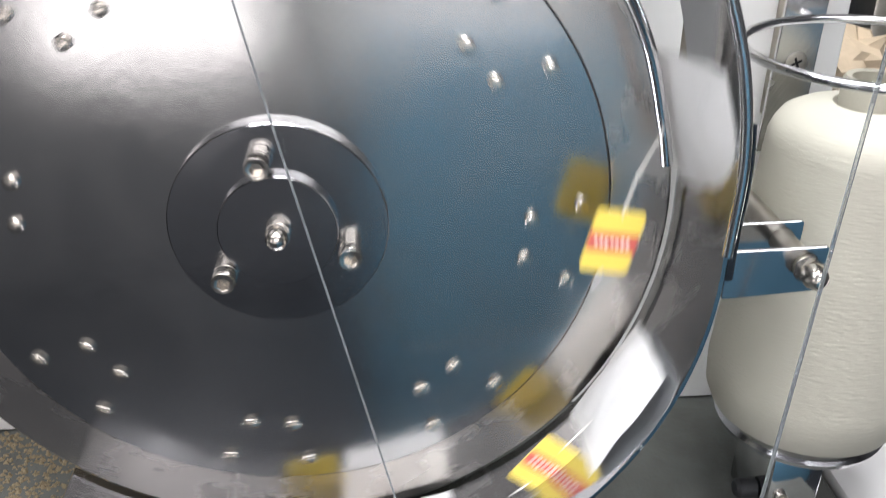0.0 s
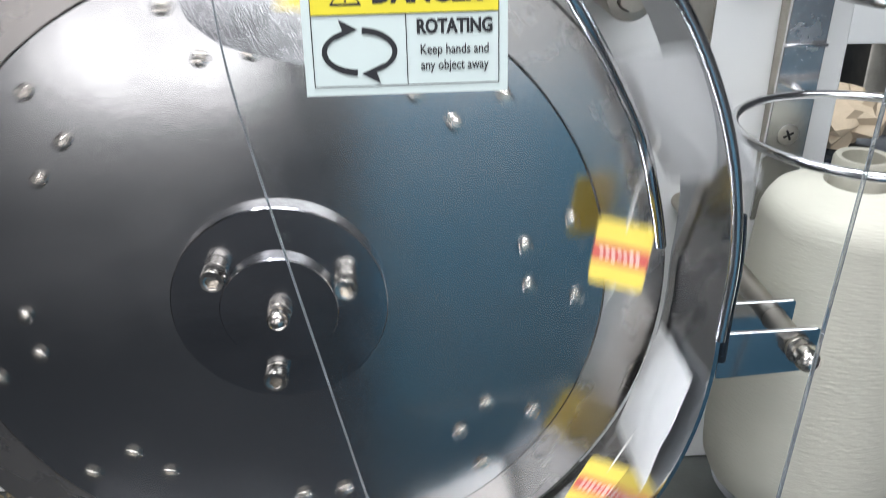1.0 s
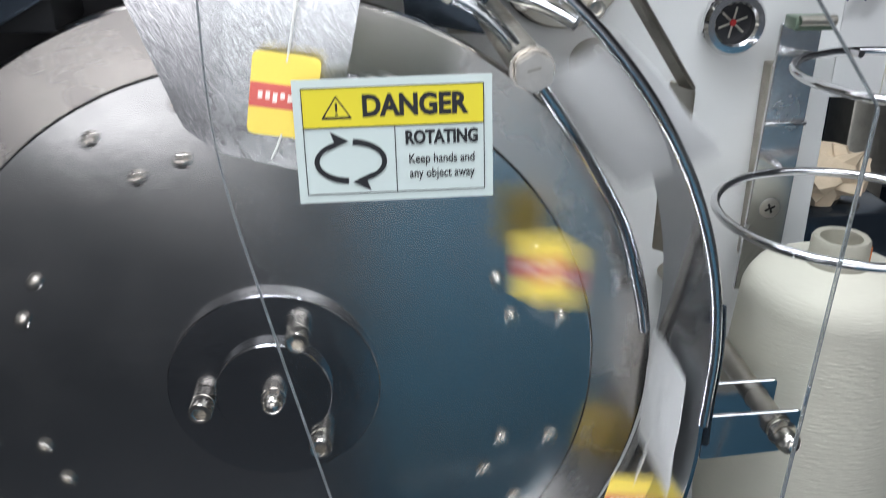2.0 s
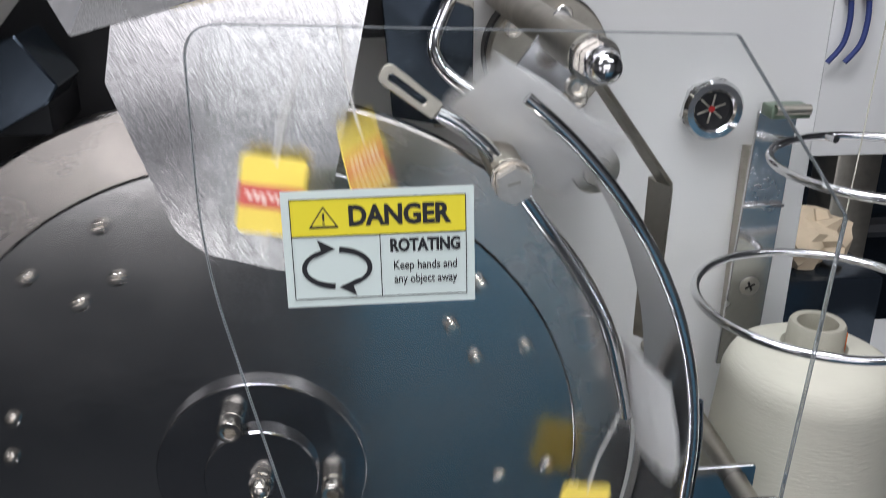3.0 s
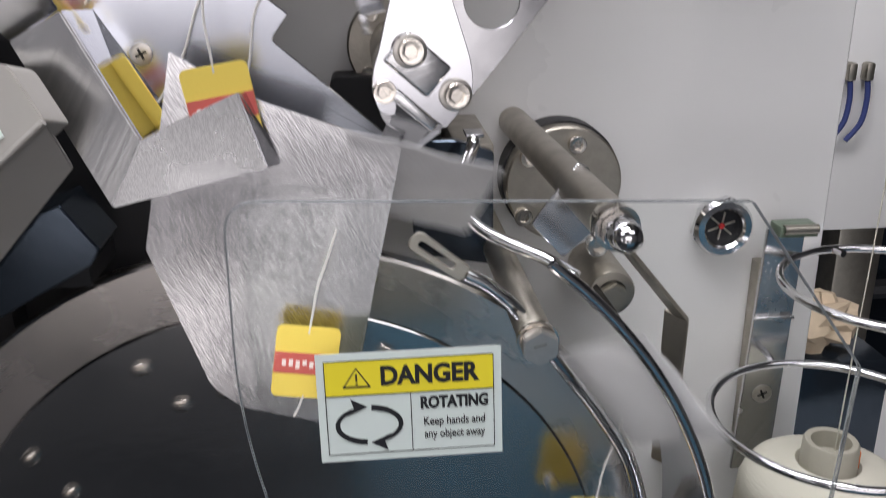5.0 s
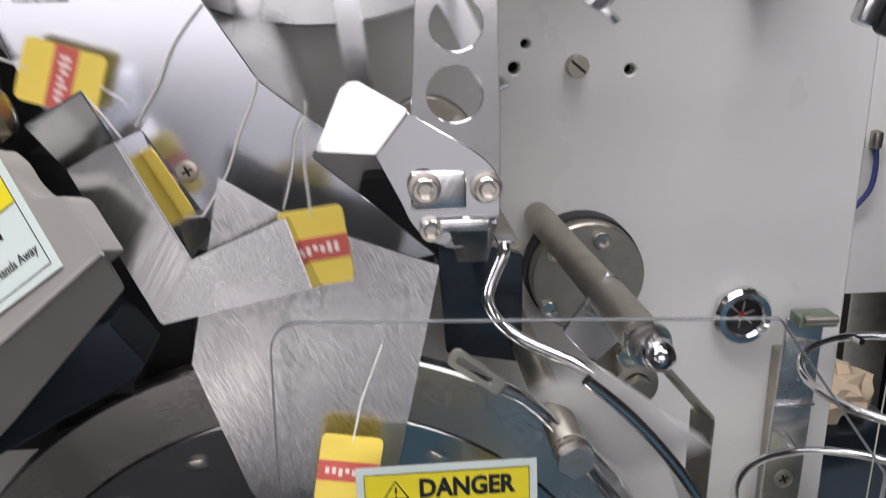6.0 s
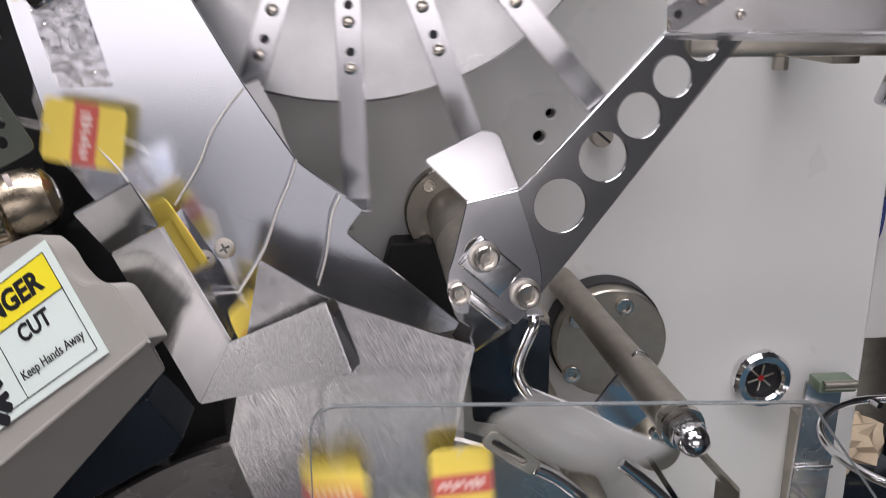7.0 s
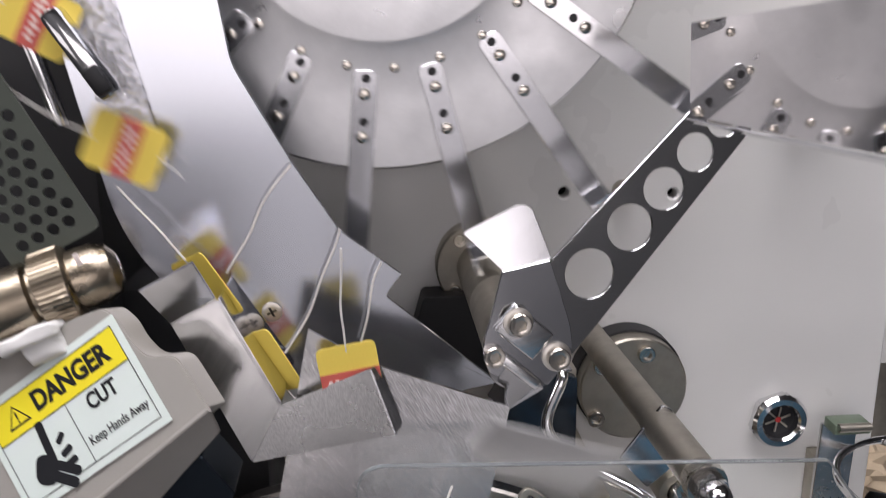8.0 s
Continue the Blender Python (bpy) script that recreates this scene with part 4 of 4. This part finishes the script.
def finger_wheel():
    w = thing("finger_wheel", "cast alloy wheel with flat steel fingers screwed round it", "wheel", m=pose(UP_X, UP_Y, UP_Z))
    part("wheel_disc", lathe([(0, 0.0024), (0.0735, 0.0024), (0.0752, 0.0022), (0.0800, 0.0008), (0.105, 0.0005), (0.1355, 0.0), (0.1368, -0.0015), (0.1368, -0.014), (0, -0.014)], 120, m=FRONT), CAST, w, "cast alloy disc")
    part("axle", lathe([(0.02, -0.014), (0.02, -0.055), (0, -0.055)], 24, m=FRONT), DULL, w)
    fm = sm = hm = None
    for k in range(18):
        a = -95.0 + 20 * k
        base = Matrix.Rotation(radians(-(a + 90)), 4, "Y")
        if fm is None:
            bm = plate2(rounded([(-0.0060, -0.0880), (0.0060, -0.0880), (0.0060, -0.1830), (-0.0060, -0.1830)], [0.004, 0.004, 0.0005, 0.0005]), 0.0016, (), 0.0002)
            bm = sheet3([(-0.0060, 0, -0.1825), (0.0060, 0, -0.1825), (0.0060, -0.014, -0.1850), (-0.0060, -0.014, -0.1850)], 0.0016, bm)
            bm = box(0.0030, 0.0014, 0.0095, (-0.0045, -0.0136, -0.1895), 0.0004, bm=bm)
            f = part("finger", bm, STEEL, w, "", base @ pose(0, -0.0022, 0))
            fm = f.data
        else:
            f = new("finger", fm)
            f.parent, f.matrix_local = w, base @ pose(0, -0.0022, 0)
        for r in (0.0995, 0.1205):
            if sm is None:
                s = part("screw", dome_bm(0.0030, 0.0018, 16), SCREW, f, "", pose(0, 0, -r, 90))
                sm = s.data
                # Black disc painted for the shade of a hole in the finger.
                h = part("hole_shade", lathe([(0.0021, 0.0002), (0, 0.0002)], 16), DARK, f, "", pose(0.0003, 0, -r + 0.0075, 90))
                hm = h.data
            else:
                s = new("screw", sm)
                s.parent, s.matrix_local = f, pose(0, 0, -r, 90)
                h = new("hole_shade", hm)
                h.parent, h.matrix_local = f, pose(0.0003, 0, -r + 0.0075, 90)
    rv = None
    for k in range(24):
        a = radians(15 * k + 4)
        m = pose(0.0870 * math.cos(a), -0.0015, 0.0870 * math.sin(a), 90)
        if rv is None:
            o = part("rivet", dome_bm(0.0024, 0.0012, 12), SCREW, w, "", m)
            rv = o.data
        else:
            o = new("rivet", rv)
            o.parent, o.matrix_local = w, m
    return w


FINGERS = finger_wheel()


def mirror_guard():
    g = thing("mirror_plate", "mirror-polished upright steel side plate beside the finger wheel", "plate", (0.088, 0.30, 1.43))
    inv = g.matrix_world.inverted()
    fl, fr, br, bl = Vector((0.0835, 0.3470, 1.4243)), Vector((0.0935, 0.1800, 1.4320)), Vector((0.0990, 0.1980, 1.4750)), Vector((0.0876, 0.3639, 1.4600))
    part("mirror_face", sheet3([fl, fr, br, bl], 0.0015), MIRROR, g, "mirror-polished plate", inv)
    lip = Vector((-0.0022, -0.0004, -0.0008))
    part("lower_lip", sheet3([fl + lip, fr + lip, fr + lip + Vector((0.0030, 0, -0.0020)), fl + lip + Vector((0.0030, 0, -0.0020))], 0.0008), CHROME, g, "bright folded lip", inv)
    part("cross_stay", box(0.116, 0.012, 0.010, (0.1490, 0.2960, 1.4470), 0.001), DULL, g, "", inv)
    part("long_stay", box(0.012, 0.208, 0.010, (0.2010, 0.3940, 1.4470), 0.001), DULL, g, "", inv)
    part("carrier_bar", box(0.130, 0.012, 0.0085, (0.185, 0.425, 1.4135), 0.0020), DULL, g, "dull steel bar under the tray", inv)
    part("bar_bolt", hex_bm(0.0038, 0.0060), DULL, g, "", inv @ pose(0.1640, 0.4200, 1.4035))
    part("stay", box(0.014, 0.069, 0.038, (0.2010, 0.4635, 1.4240), 0.001), DULL, g, "", inv)
    part("cable_clip", box(0.009, 0.010, 0.026, (0, 0, 0), 0.002), STEEL, g, "", inv @ pose(0.2130, 0.405, 1.4000, 0, 20, 0))
    part("plug", box(0.012, 0.012, 0.022, (0, 0, 0), 0.003), RUBBER, g, "black rubber plug", inv @ pose(0.2230, 0.402, 1.3930, 0, 20, 0))
    return g


mirror_guard()


# ---- thread cone, its rings and holder ----
SX, SY = 0.2420, 0.4040


def thread_cone():
    c = thing("thread_cone", "large cream thread cone on a grey card core", "thread cone", (SX, SY, 0.905))
    prof = [(0.0, 0.016), (0.042, 0.016), (0.051, 0.021), (0.0548, 0.030), (0.0557, 0.044)]
    for i in range(54):
        z = 0.0456 + i * 0.0026
        prof.append((0.0568 - 0.0120 * (z - 0.03) / 0.156 + (0.00025 if i % 2 else 0), z))
    prof += [(0.0432, 0.189), (0.0400, 0.194), (0.033, 0.198), (0.0170, 0.202), (0.015, 0.198)]
    part("thread", lathe(prof, 64), THREAD, c, "cream wound thread")
    part("core", lathe([(0.0150, 0.195), (0.0145, 0.214), (0.0135, 0.2155), (0.0105, 0.2150), (0.0100, 0.205), (0, 0.203)], 40), CARD, c, "grey card core")
    part("core_mark", box(0.002, 0.0009, 0.010, (0.0, -0.01475, 0.2065), 0.0002), RUSSET, c, "orange mark", pose(0, 0, 0, 0, 0, 62))
    part("loose_thread", tube([(0.004, 0.002, 0.205), (0.006, 0.004, 0.25), (0.013, 0.012, 0.32), (0.02, 0.02, 0.45)], 0.0004, 6), THREAD, c, "loose cream thread")
    return c


def ring_guide(x, y, z, r, label):
    g = thing("ring_guide", label, "ring", (x, y, z), "thread ring guides")
    part("ring", tube([(r * math.cos(2 * math.pi * i / 24), r * math.sin(2 * math.pi * i / 24), 0) for i in range(24)], 0.0024, 12, closed=True), CHROME, g, "bright wire ring")
    part("stem", tube([(-0.006, r, 0), (-0.004, r + 0.4 * (0.484 - y - r), 0), (-0.003, 0.484 - y, 0)], 0.0022, 8), CHROME, g)
    return g


def cone_bracket():
    b = thing("ring_bracket", "long flat steel bracket for the thread rings", "bracket", (0.2400, 0.484, 1.14))
    inv = b.matrix_world.inverted()
    part("strip", plate2(rounded([(0.2260, 1.050), (0.2510, 1.050), (0.2545, 1.2130), (0.2315, 1.2130)], 0.001), 0.0030, (), 0.0004), SATIN, b, "satin flat strip", inv @ pose(0, 0.484, 0))
    part("spacer", box(0.020, 0.0105, 0.12, (0.2400, 0.49245, 1.130), 0.0005), DULL, b, "", inv)
    part("top_block", box(0.0230, 0.014, 0.0070, (0.2440, 0.4780, 1.2150), 0.0010), GREENISH, b, "greenish top block", inv)
    part("hinge_pin", lathe([(0.0028, 0), (0.0028, 0.020), (0, 0.020)], 16), DULL, b, "", inv @ pose(0.2340, 0.4700, 1.2170, 0, 90, 0))
    cross_screw(b, "strip_screw", (0.0003, -0.0003, -0.0358), 0.0056)
    part("strip_fold", box(0.0240, 0.0040, 0.0020, (0.2410, 0.4825, 1.157), 0.0004), CHROME, b, "", inv)
    return b


def cone_stand():
    s = thing("cone_stand", "steel cone stand with a round base plate", "stand", (SX, SY, 0.857))
    part("base_plate", lathe([(0.0, 0.056), (0.046, 0.056), (0.048, 0.060), (0.044, 0.0638), (0, 0.0638)], 48), STEEL, s)
    part("foot", box(0.030, 0.050, 0.054, (-0.012, -0.010, 0.0275), 0.002), CHROME, s, "bright folded foot")
    part("peg", lathe([(0.006, 0.03), (0.006, 0.0638), (0, 0.0638)], 16), DULL, s)
    part("foot_screw", socket_bm(0.004, 0.003), SCREW, s, "", pose(-0.020, -0.035, 0.028, 90))
    part("side_knob", lathe([(0.006, 0), (0.006, 0.010), (0.0045, 0.012), (0, 0.012)], 20), RUBBER, s, "", pose(-0.028, -0.020, 0.022, 0, -90, 0))
    return s


thread_cone()
ring_guide(SX, SY, 1.1330, 0.0640, "bright wire ring guide above the thread cone")
ring_guide(0.2830, 0.4330, 1.1953, 0.0600, "bright wire ring guide below the bracket top")
cone_bracket()
cone_stand()


# ---- beyond the panel ----
def background():
    b = thing("base_cabinet", "pale green-white base cabinet beside the machine", "cabinet", (0.53, 0.62, 0))
    part("body", box(0.50, 0.55, 0.845, (0, 0, 0.4225), 0.006), PANEL, b)
    part("top", box(0.50, 0.55, 0.012, (0, 0, 0.852), 0.003), PANEL, b)
    d = thing("far_machine", "dark blue machine standing behind the thread cone", "machine", (0.85, 1.55, 0))
    part("body", box(1.00, 0.50, 1.02, (0, 0, 0.51), 0.02), NAVY, d, "dark body")
    part("hopper", lathe([(0.10, 1.02), (0.20, 1.16), (0.20, 1.22), (0.19, 1.22), (0.09, 1.03)], 32), RUBBER, d, "", pose(-0.25, 0, 0))
    part("rail", tube([(-0.5, -0.27, 0.80), (0.0, -0.27, 0.82), (0.5, -0.27, 0.80)], 0.02, 10), CHROME, d)
    c = thing("control_cabinet", "white control cabinet with two blue cables", "cabinet", (0.60, 1.02, 0))
    part("body", box(0.17, 0.14, 0.45, (-0.015, 0, 1.265), 0.004), PANEL, c)
    part("post", box(0.06, 0.06, 1.04, (0.02, 0.03, 0.52), 0.004), DULL, c)
    for k in range(2):
        x = -0.072 + 0.020 * k
        cab = part("cable", tube([(x, -0.080, 1.218), (x + 0.002, -0.081, 1.195), (x - 0.002, -0.082, 1.170), (x - 0.016, -0.081, 1.150)], 0.0030, 10), CABLE, c, "blue cable")
        part("cable_plug", box(0.010, 0.014, 0.020, (x, -0.078, 1.226), 0.003), DULL, cab, "grey cable plug")
    p = thing("paper_reel", "crumpled beige paper piece behind the ring guides", "paper", (0.4050, 0.74, 0.858))
    random.seed(4)
    bm = bmesh.new()
    bmesh.ops.create_icosphere(bm, subdivisions=3, radius=1)
    for v in bm.verts:
        q = 1 + 0.5 * noise.noise(v.co * 2.3) + 0.25 * noise.noise(v.co * 5.1)
        v.co = Vector((v.co.x * 0.045 * q, v.co.y * 0.035 * q, v.co.z * 0.028 * q + 0.172))
    part("paper", bm, BEIGE, p)
    part("tray", box(0.12, 0.10, 0.15, (0, 0, 0.075), 0.004), NAVY, p, "dark tray")
    random.seed(7)
    vs, fs = [], []
    for i in range(5200):
        x, y, s = random.uniform(-0.42, -0.05), random.uniform(0.36, 0.497), random.uniform(0.0008, 0.0026)
        a, n = random.uniform(0, 6.28), len(vs)
        vs += [(x + s * math.cos(a + q), y + s * random.uniform(0.5, 1) * math.sin(a + q), 0.8571) for q in (0, 1.6, 3.1, 4.7)] + [(x + random.uniform(-s, s) * 0.4, y, 0.8571 + s * random.uniform(0.5, 1.2))]
        fs += [(n, n + 1, n + 4), (n + 1, n + 2, n + 4), (n + 2, n + 3, n + 4), (n + 3, n, n + 4)]
    me = bpy.data.meshes.new("tea_dust")
    me.from_pydata(vs, [], fs)
    dust = bmesh.new()
    dust.from_mesh(me)
    tagged(part("tea_dust", dust, CRUMB, None, smooth=False), "tan tea dust and crumbs scattered on the table", "tea dust", kind="stuff")


background()


# ---- tea tags on their threads ----
def tea_tag():
    t = thing("tea_tag", "yellow paper tea tag with a red band on a white thread", "tea tag", (0, 0, 0), "tea tags on the machine")
    w, h = 0.0124, 0.0156
    paper = part("paper", plate2(rounded([(-w, -h), (w, -h), (w, h), (-w, h)], 0.0030), 0.0005), YELLOW, t, "yellow paper", pose(0, -0.00025, 0))
    for y in (-0.00034,):
        part("red_band", box(2 * w - 0.0001, 0.00016, 0.0092, (0, y, -0.0005), 0), RED, t, "red printed band", smooth=False)
        bm = None
        random.seed(3)
        for i in range(7):
            x = -0.0085 + i * 0.0027
            bm = box(0.0016, 0.00016, random.uniform(0.0022, 0.0042), (x, y * 1.45, -0.0005 + random.uniform(-0.0006, 0.0006)), 0, bm=bm)
        part("print", bm, TAGWHITE, t, "pale unreadable print", smooth=False)
    part("thread", tube([(0.000, 0, h - 0.003), (0.0006, 0.0004, h + 0.006), (0.0012, 0.0008, h + 0.016), (0.0036, 0.0012, h + 0.028), (0.0058, 0.0014, h + 0.040)], 0.0005, 6), STRING, t, "white thread")
    part("thread_tail", tube([(0.0005, 0, -h + 0.001), (-0.0006, 0, -h - 0.004), (-0.0022, 0, -h - 0.009)], 0.00045, 6), STRING, t)
    return t


TAG = tea_tag()
TAGS = [TAG] + [copy_thing(TAG, pose(0, 0, 0)) for _ in range(23)]

# seconds along the way, x, y, z, lean in the plane of the wheel, turn about the upright
APPROACH = [
    (-2.56, -0.1735, 0.375, 1.465, 62, 0), (-2.27, -0.1610, 0.375, 1.447, 62, 0), (-2.07, -0.1567, 0.374, 1.430, 66, 8), (-1.97, -0.1439, 0.374, 1.413, 66, 0),
    (-1.78, -0.1380, 0.373, 1.384, 80, 0), (-1.56, -0.1290, 0.373, 1.372, 70, 6), (-1.42, -0.1155, 0.372, 1.3520, 32, 142), (-1.30, -0.1145, 0.372, 1.3505, 30, 142), (-1.09, -0.1018, 0.372, 1.3350, 28, 142),
    (-0.84, -0.0910, 0.370, 1.3175, 28, 142), (-0.72, -0.0905, 0.370, 1.3165, 28, 142), (-0.604, -0.0735, 0.362, 1.302, 18, 60), (-0.53, -0.0700, 0.360, 1.298, 12, 30), (-0.475, -0.0360, 0.3425, 1.3125, 8, 0), (-0.404, -0.0340, 0.3425, 1.3115, 6, 3),
    (-0.304, -0.0513, 0.3440, 1.319, 10, 4), (-0.204, -0.0543, 0.3440, 1.319, 8, 4)]
ROUND = [
    (-0.116, -0.0425, 0.3420, 1.2945, 6, 5), (-0.04, -0.0492, 0.334, 1.247, 4, -15), (0.0, -0.0363, 0.333, 1.2340, -3, 0), (0.10, -0.0260, 0.331, 1.2210, -10, 0),
    (0.40, -0.0280, 0.331, 1.2190, -9, 4), (0.50, 0.0, 0.333, 1.2380, 3, 0), (0.588, 0.0092, 0.334, 1.252, 4, 0), (0.618, 0.0085, 0.334, 1.247, 6, 10), (0.652, 0.0065, 0.334, 1.240, 10, 76),
    (0.690, 0.0100, 0.335, 1.230, 12, 40), (0.735, 0.040, 0.345, 1.160, 20, 10), (0.80, 0.060, 0.348, 1.148, 12, 0), (0.845, 0.074, 0.350, 1.138, 0, 0), (0.885, 0.099, 0.350, 1.120, -8, 0),
    (0.93, 0.096, 0.352, 1.113, -6, 0), (1.02, 0.108, 0.352, 1.099, -6, -25), (1.12, 0.106, 0.352, 1.074, -10, 0), (1.21, 0.1045, 0.352, 1.062, -14, 10), (1.31, 0.110, 0.352, 1.038, -8, 0),
    (1.416, 0.124, 0.350, 1.010, -12, 30)]
BEFORE, PERIOD = (0.055, -0.080), 0.5878


def tag_pose(s):
    """Where a tag is, s seconds after it drops from the channel."""
    way = APPROACH + ROUND
    if s <= way[0][0]:
        d = 2.2 * (1 - math.exp((s - way[0][0]) / 2.2))
        return pose(way[0][1] - BEFORE[0] * d, way[0][2] + 0.02 * min(d, 1.2), way[0][3] - BEFORE[1] * d, 0, -62, 0)
    if s >= way[-1][0]:
        d = s - way[-1][0]
        a = -18 - 74 * d
        if a > -96:
            x, y, z = on_wheel(0.182, a, 0.350)
            return pose(x, y, z, 0, -(a + 8), 0)
        x, y, z = on_wheel(0.182, -96, 0.350)
        u = min(1.0, (d - 78 / 74) / 1.0)
        return pose(x - (0.10 + 0.05 * (d - 78 / 74)) * u, y + 0.03 * u, z + (0.8585 - z) * u, 90 * u, 96 * (1 - u), 10)
    for a, b in zip(way, way[1:]):
        if a[0] <= s <= b[0]:
            u = (s - a[0]) / (b[0] - a[0])
            x, y, z, lean, turn = (p + (q - p) * u for p, q in zip(a[1:], b[1:]))
            return pose(x, y, z, 0, -lean, 0) @ pose(0, 0, 0, 0, 0, turn)


def tea_bag():
    """A flat filled pouch: x along the trough, y across it, z its thickness."""
    t = thing("tea_bag", "white filter paper tea bag riding in the guide band", "tea bag", (0, 0, 0), "tea bags on the machine")
    bm = bmesh.new()
    bmesh.ops.create_grid(bm, x_segments=18, y_segments=16, size=1)
    top = bm.faces[:]
    ext = bmesh.ops.extrude_face_region(bm, geom=top)
    up = {q for q in ext["geom"] if isinstance(q, bmesh.types.BMVert)}
    for v in bm.verts:
        x, y = v.co.x, v.co.y
        puff = max(0.0, (1 - abs(x) ** 2.5)) * max(0.0, (1 - abs(y) ** 2.5))
        h = 0.0004 + 0.0042 * puff + 0.0007 * noise.noise((x * 3.1, y * 3.1, 2.0)) * (puff > 0.05)
        edge = 1 + 0.07 * noise.noise((x * 2.2 + 5, y * 2.2, 0.3))
        h += 0.0005 * noise.noise((x * 8, y * 5, 7.0)) * (puff > 0.03)
        v.co = Vector((x * 0.031 * edge, y * 0.024 * edge, h if v in up else -h * 0.5))
    part("pouch", bm, POUCH, t, "filled paper pouch")
    part("seam", box(0.003, 0.044, 0.0010, (0.0306, 0, 0), 0.0003), POUCH, t)
    return t


BAG = tea_bag()
BAGS = [BAG] + [copy_thing(BAG, pose(0, 0, 0)) for _ in range(19)]


def bag_pose(j, t):
    """Bags come down behind the back plate, ride round in the band and come to lie on the table."""
    a = 16.0 + 45 * (j - 4) - 76.55 * t
    if a > 96:
        q = radians(-104 - (a - 96) * 20 / 45)
        return pose(UP_X + 0.165 * math.cos(q), 0.4080, UP_Z + 0.165 * math.sin(q), 90, 0, 0) @ pose(0, 0, 0, 0, 0, -math.degrees(q) + 90)
    if a > 60:
        a = 60 + 0.6 * (a - 60)
    y = 0.352 - 0.010 * max(0.0, min(1.0, (a - 5) / 35))
    y = y if a < 71 else y + (0.408 - y) * min(1.0, (a - 71) / 10)
    if a > -95:
        x, _, z = on_wheel(band_radius(a) - 0.0062 - 0.003 * max(0.0, min(1.0, (a - 5) / 35)), a, 0)
        return Matrix.Translation((x, y, z)) @ pose(0, 0, 0, 0, -(a - 90), 0) @ pose(0, 0, 0, 180 - 52 * max(0.0, min(1.0, (a - 5) / 35)), 0, 0)
    x, _, z = on_wheel(0.184, -95, 0)
    goal = -0.72 + 0.072 * j
    s = min(1.0, (-95 - a) / 60)
    return pose(x + (min(goal, x) - x) * s, y - 0.03 * s, z + (0.8605 - z) * s, 0, 0, 12 * s)


def arm_angle(t):
    """Degrees by which the swing arm lies over to its right: upright for a moment in each period."""
    u = (t - 7.60) % PERIOD
    if u < 0.07:
        k = 1 - u / 0.07
    elif u < 0.185:
        k = 0.0
    elif u < 0.265:
        k = (u - 0.185) / 0.08
    else:
        k = 1.0
    return 41.5 * k * k * (3 - 2 * k)


def motions():
    walk(WHEEL, [(0.5 * i, pose(CX, DISC_Y, CZ, 0, 76.55 * 0.5 * i, 0)) for i in range(17)])
    walk(FINGERS, [(0.5 * i, pose(UP_X, UP_Y, UP_Z, 0, -34.02 * (0.5 * i - 8.0), 0)) for i in range(17)])
    walk(ARM, [(i / 30, pose(ARM_X, ARM_Y, ARM_Z, 0, arm_angle(i / 30), 0) @ pose(0, 0, 0, -0.17 * arm_angle(i / 30), 0, 0)) for i in range(241)])
    for j, bag in enumerate(BAGS):
        walk(bag, [(i / 10, bag_pose(j, i / 10)) for i in range(81)])
    for j, tag in enumerate(TAGS):
        walk(tag, [(i / 30, tag_pose(i / 30 - 3.5 - PERIOD * (j - 11))) for i in range(241)])


motions()
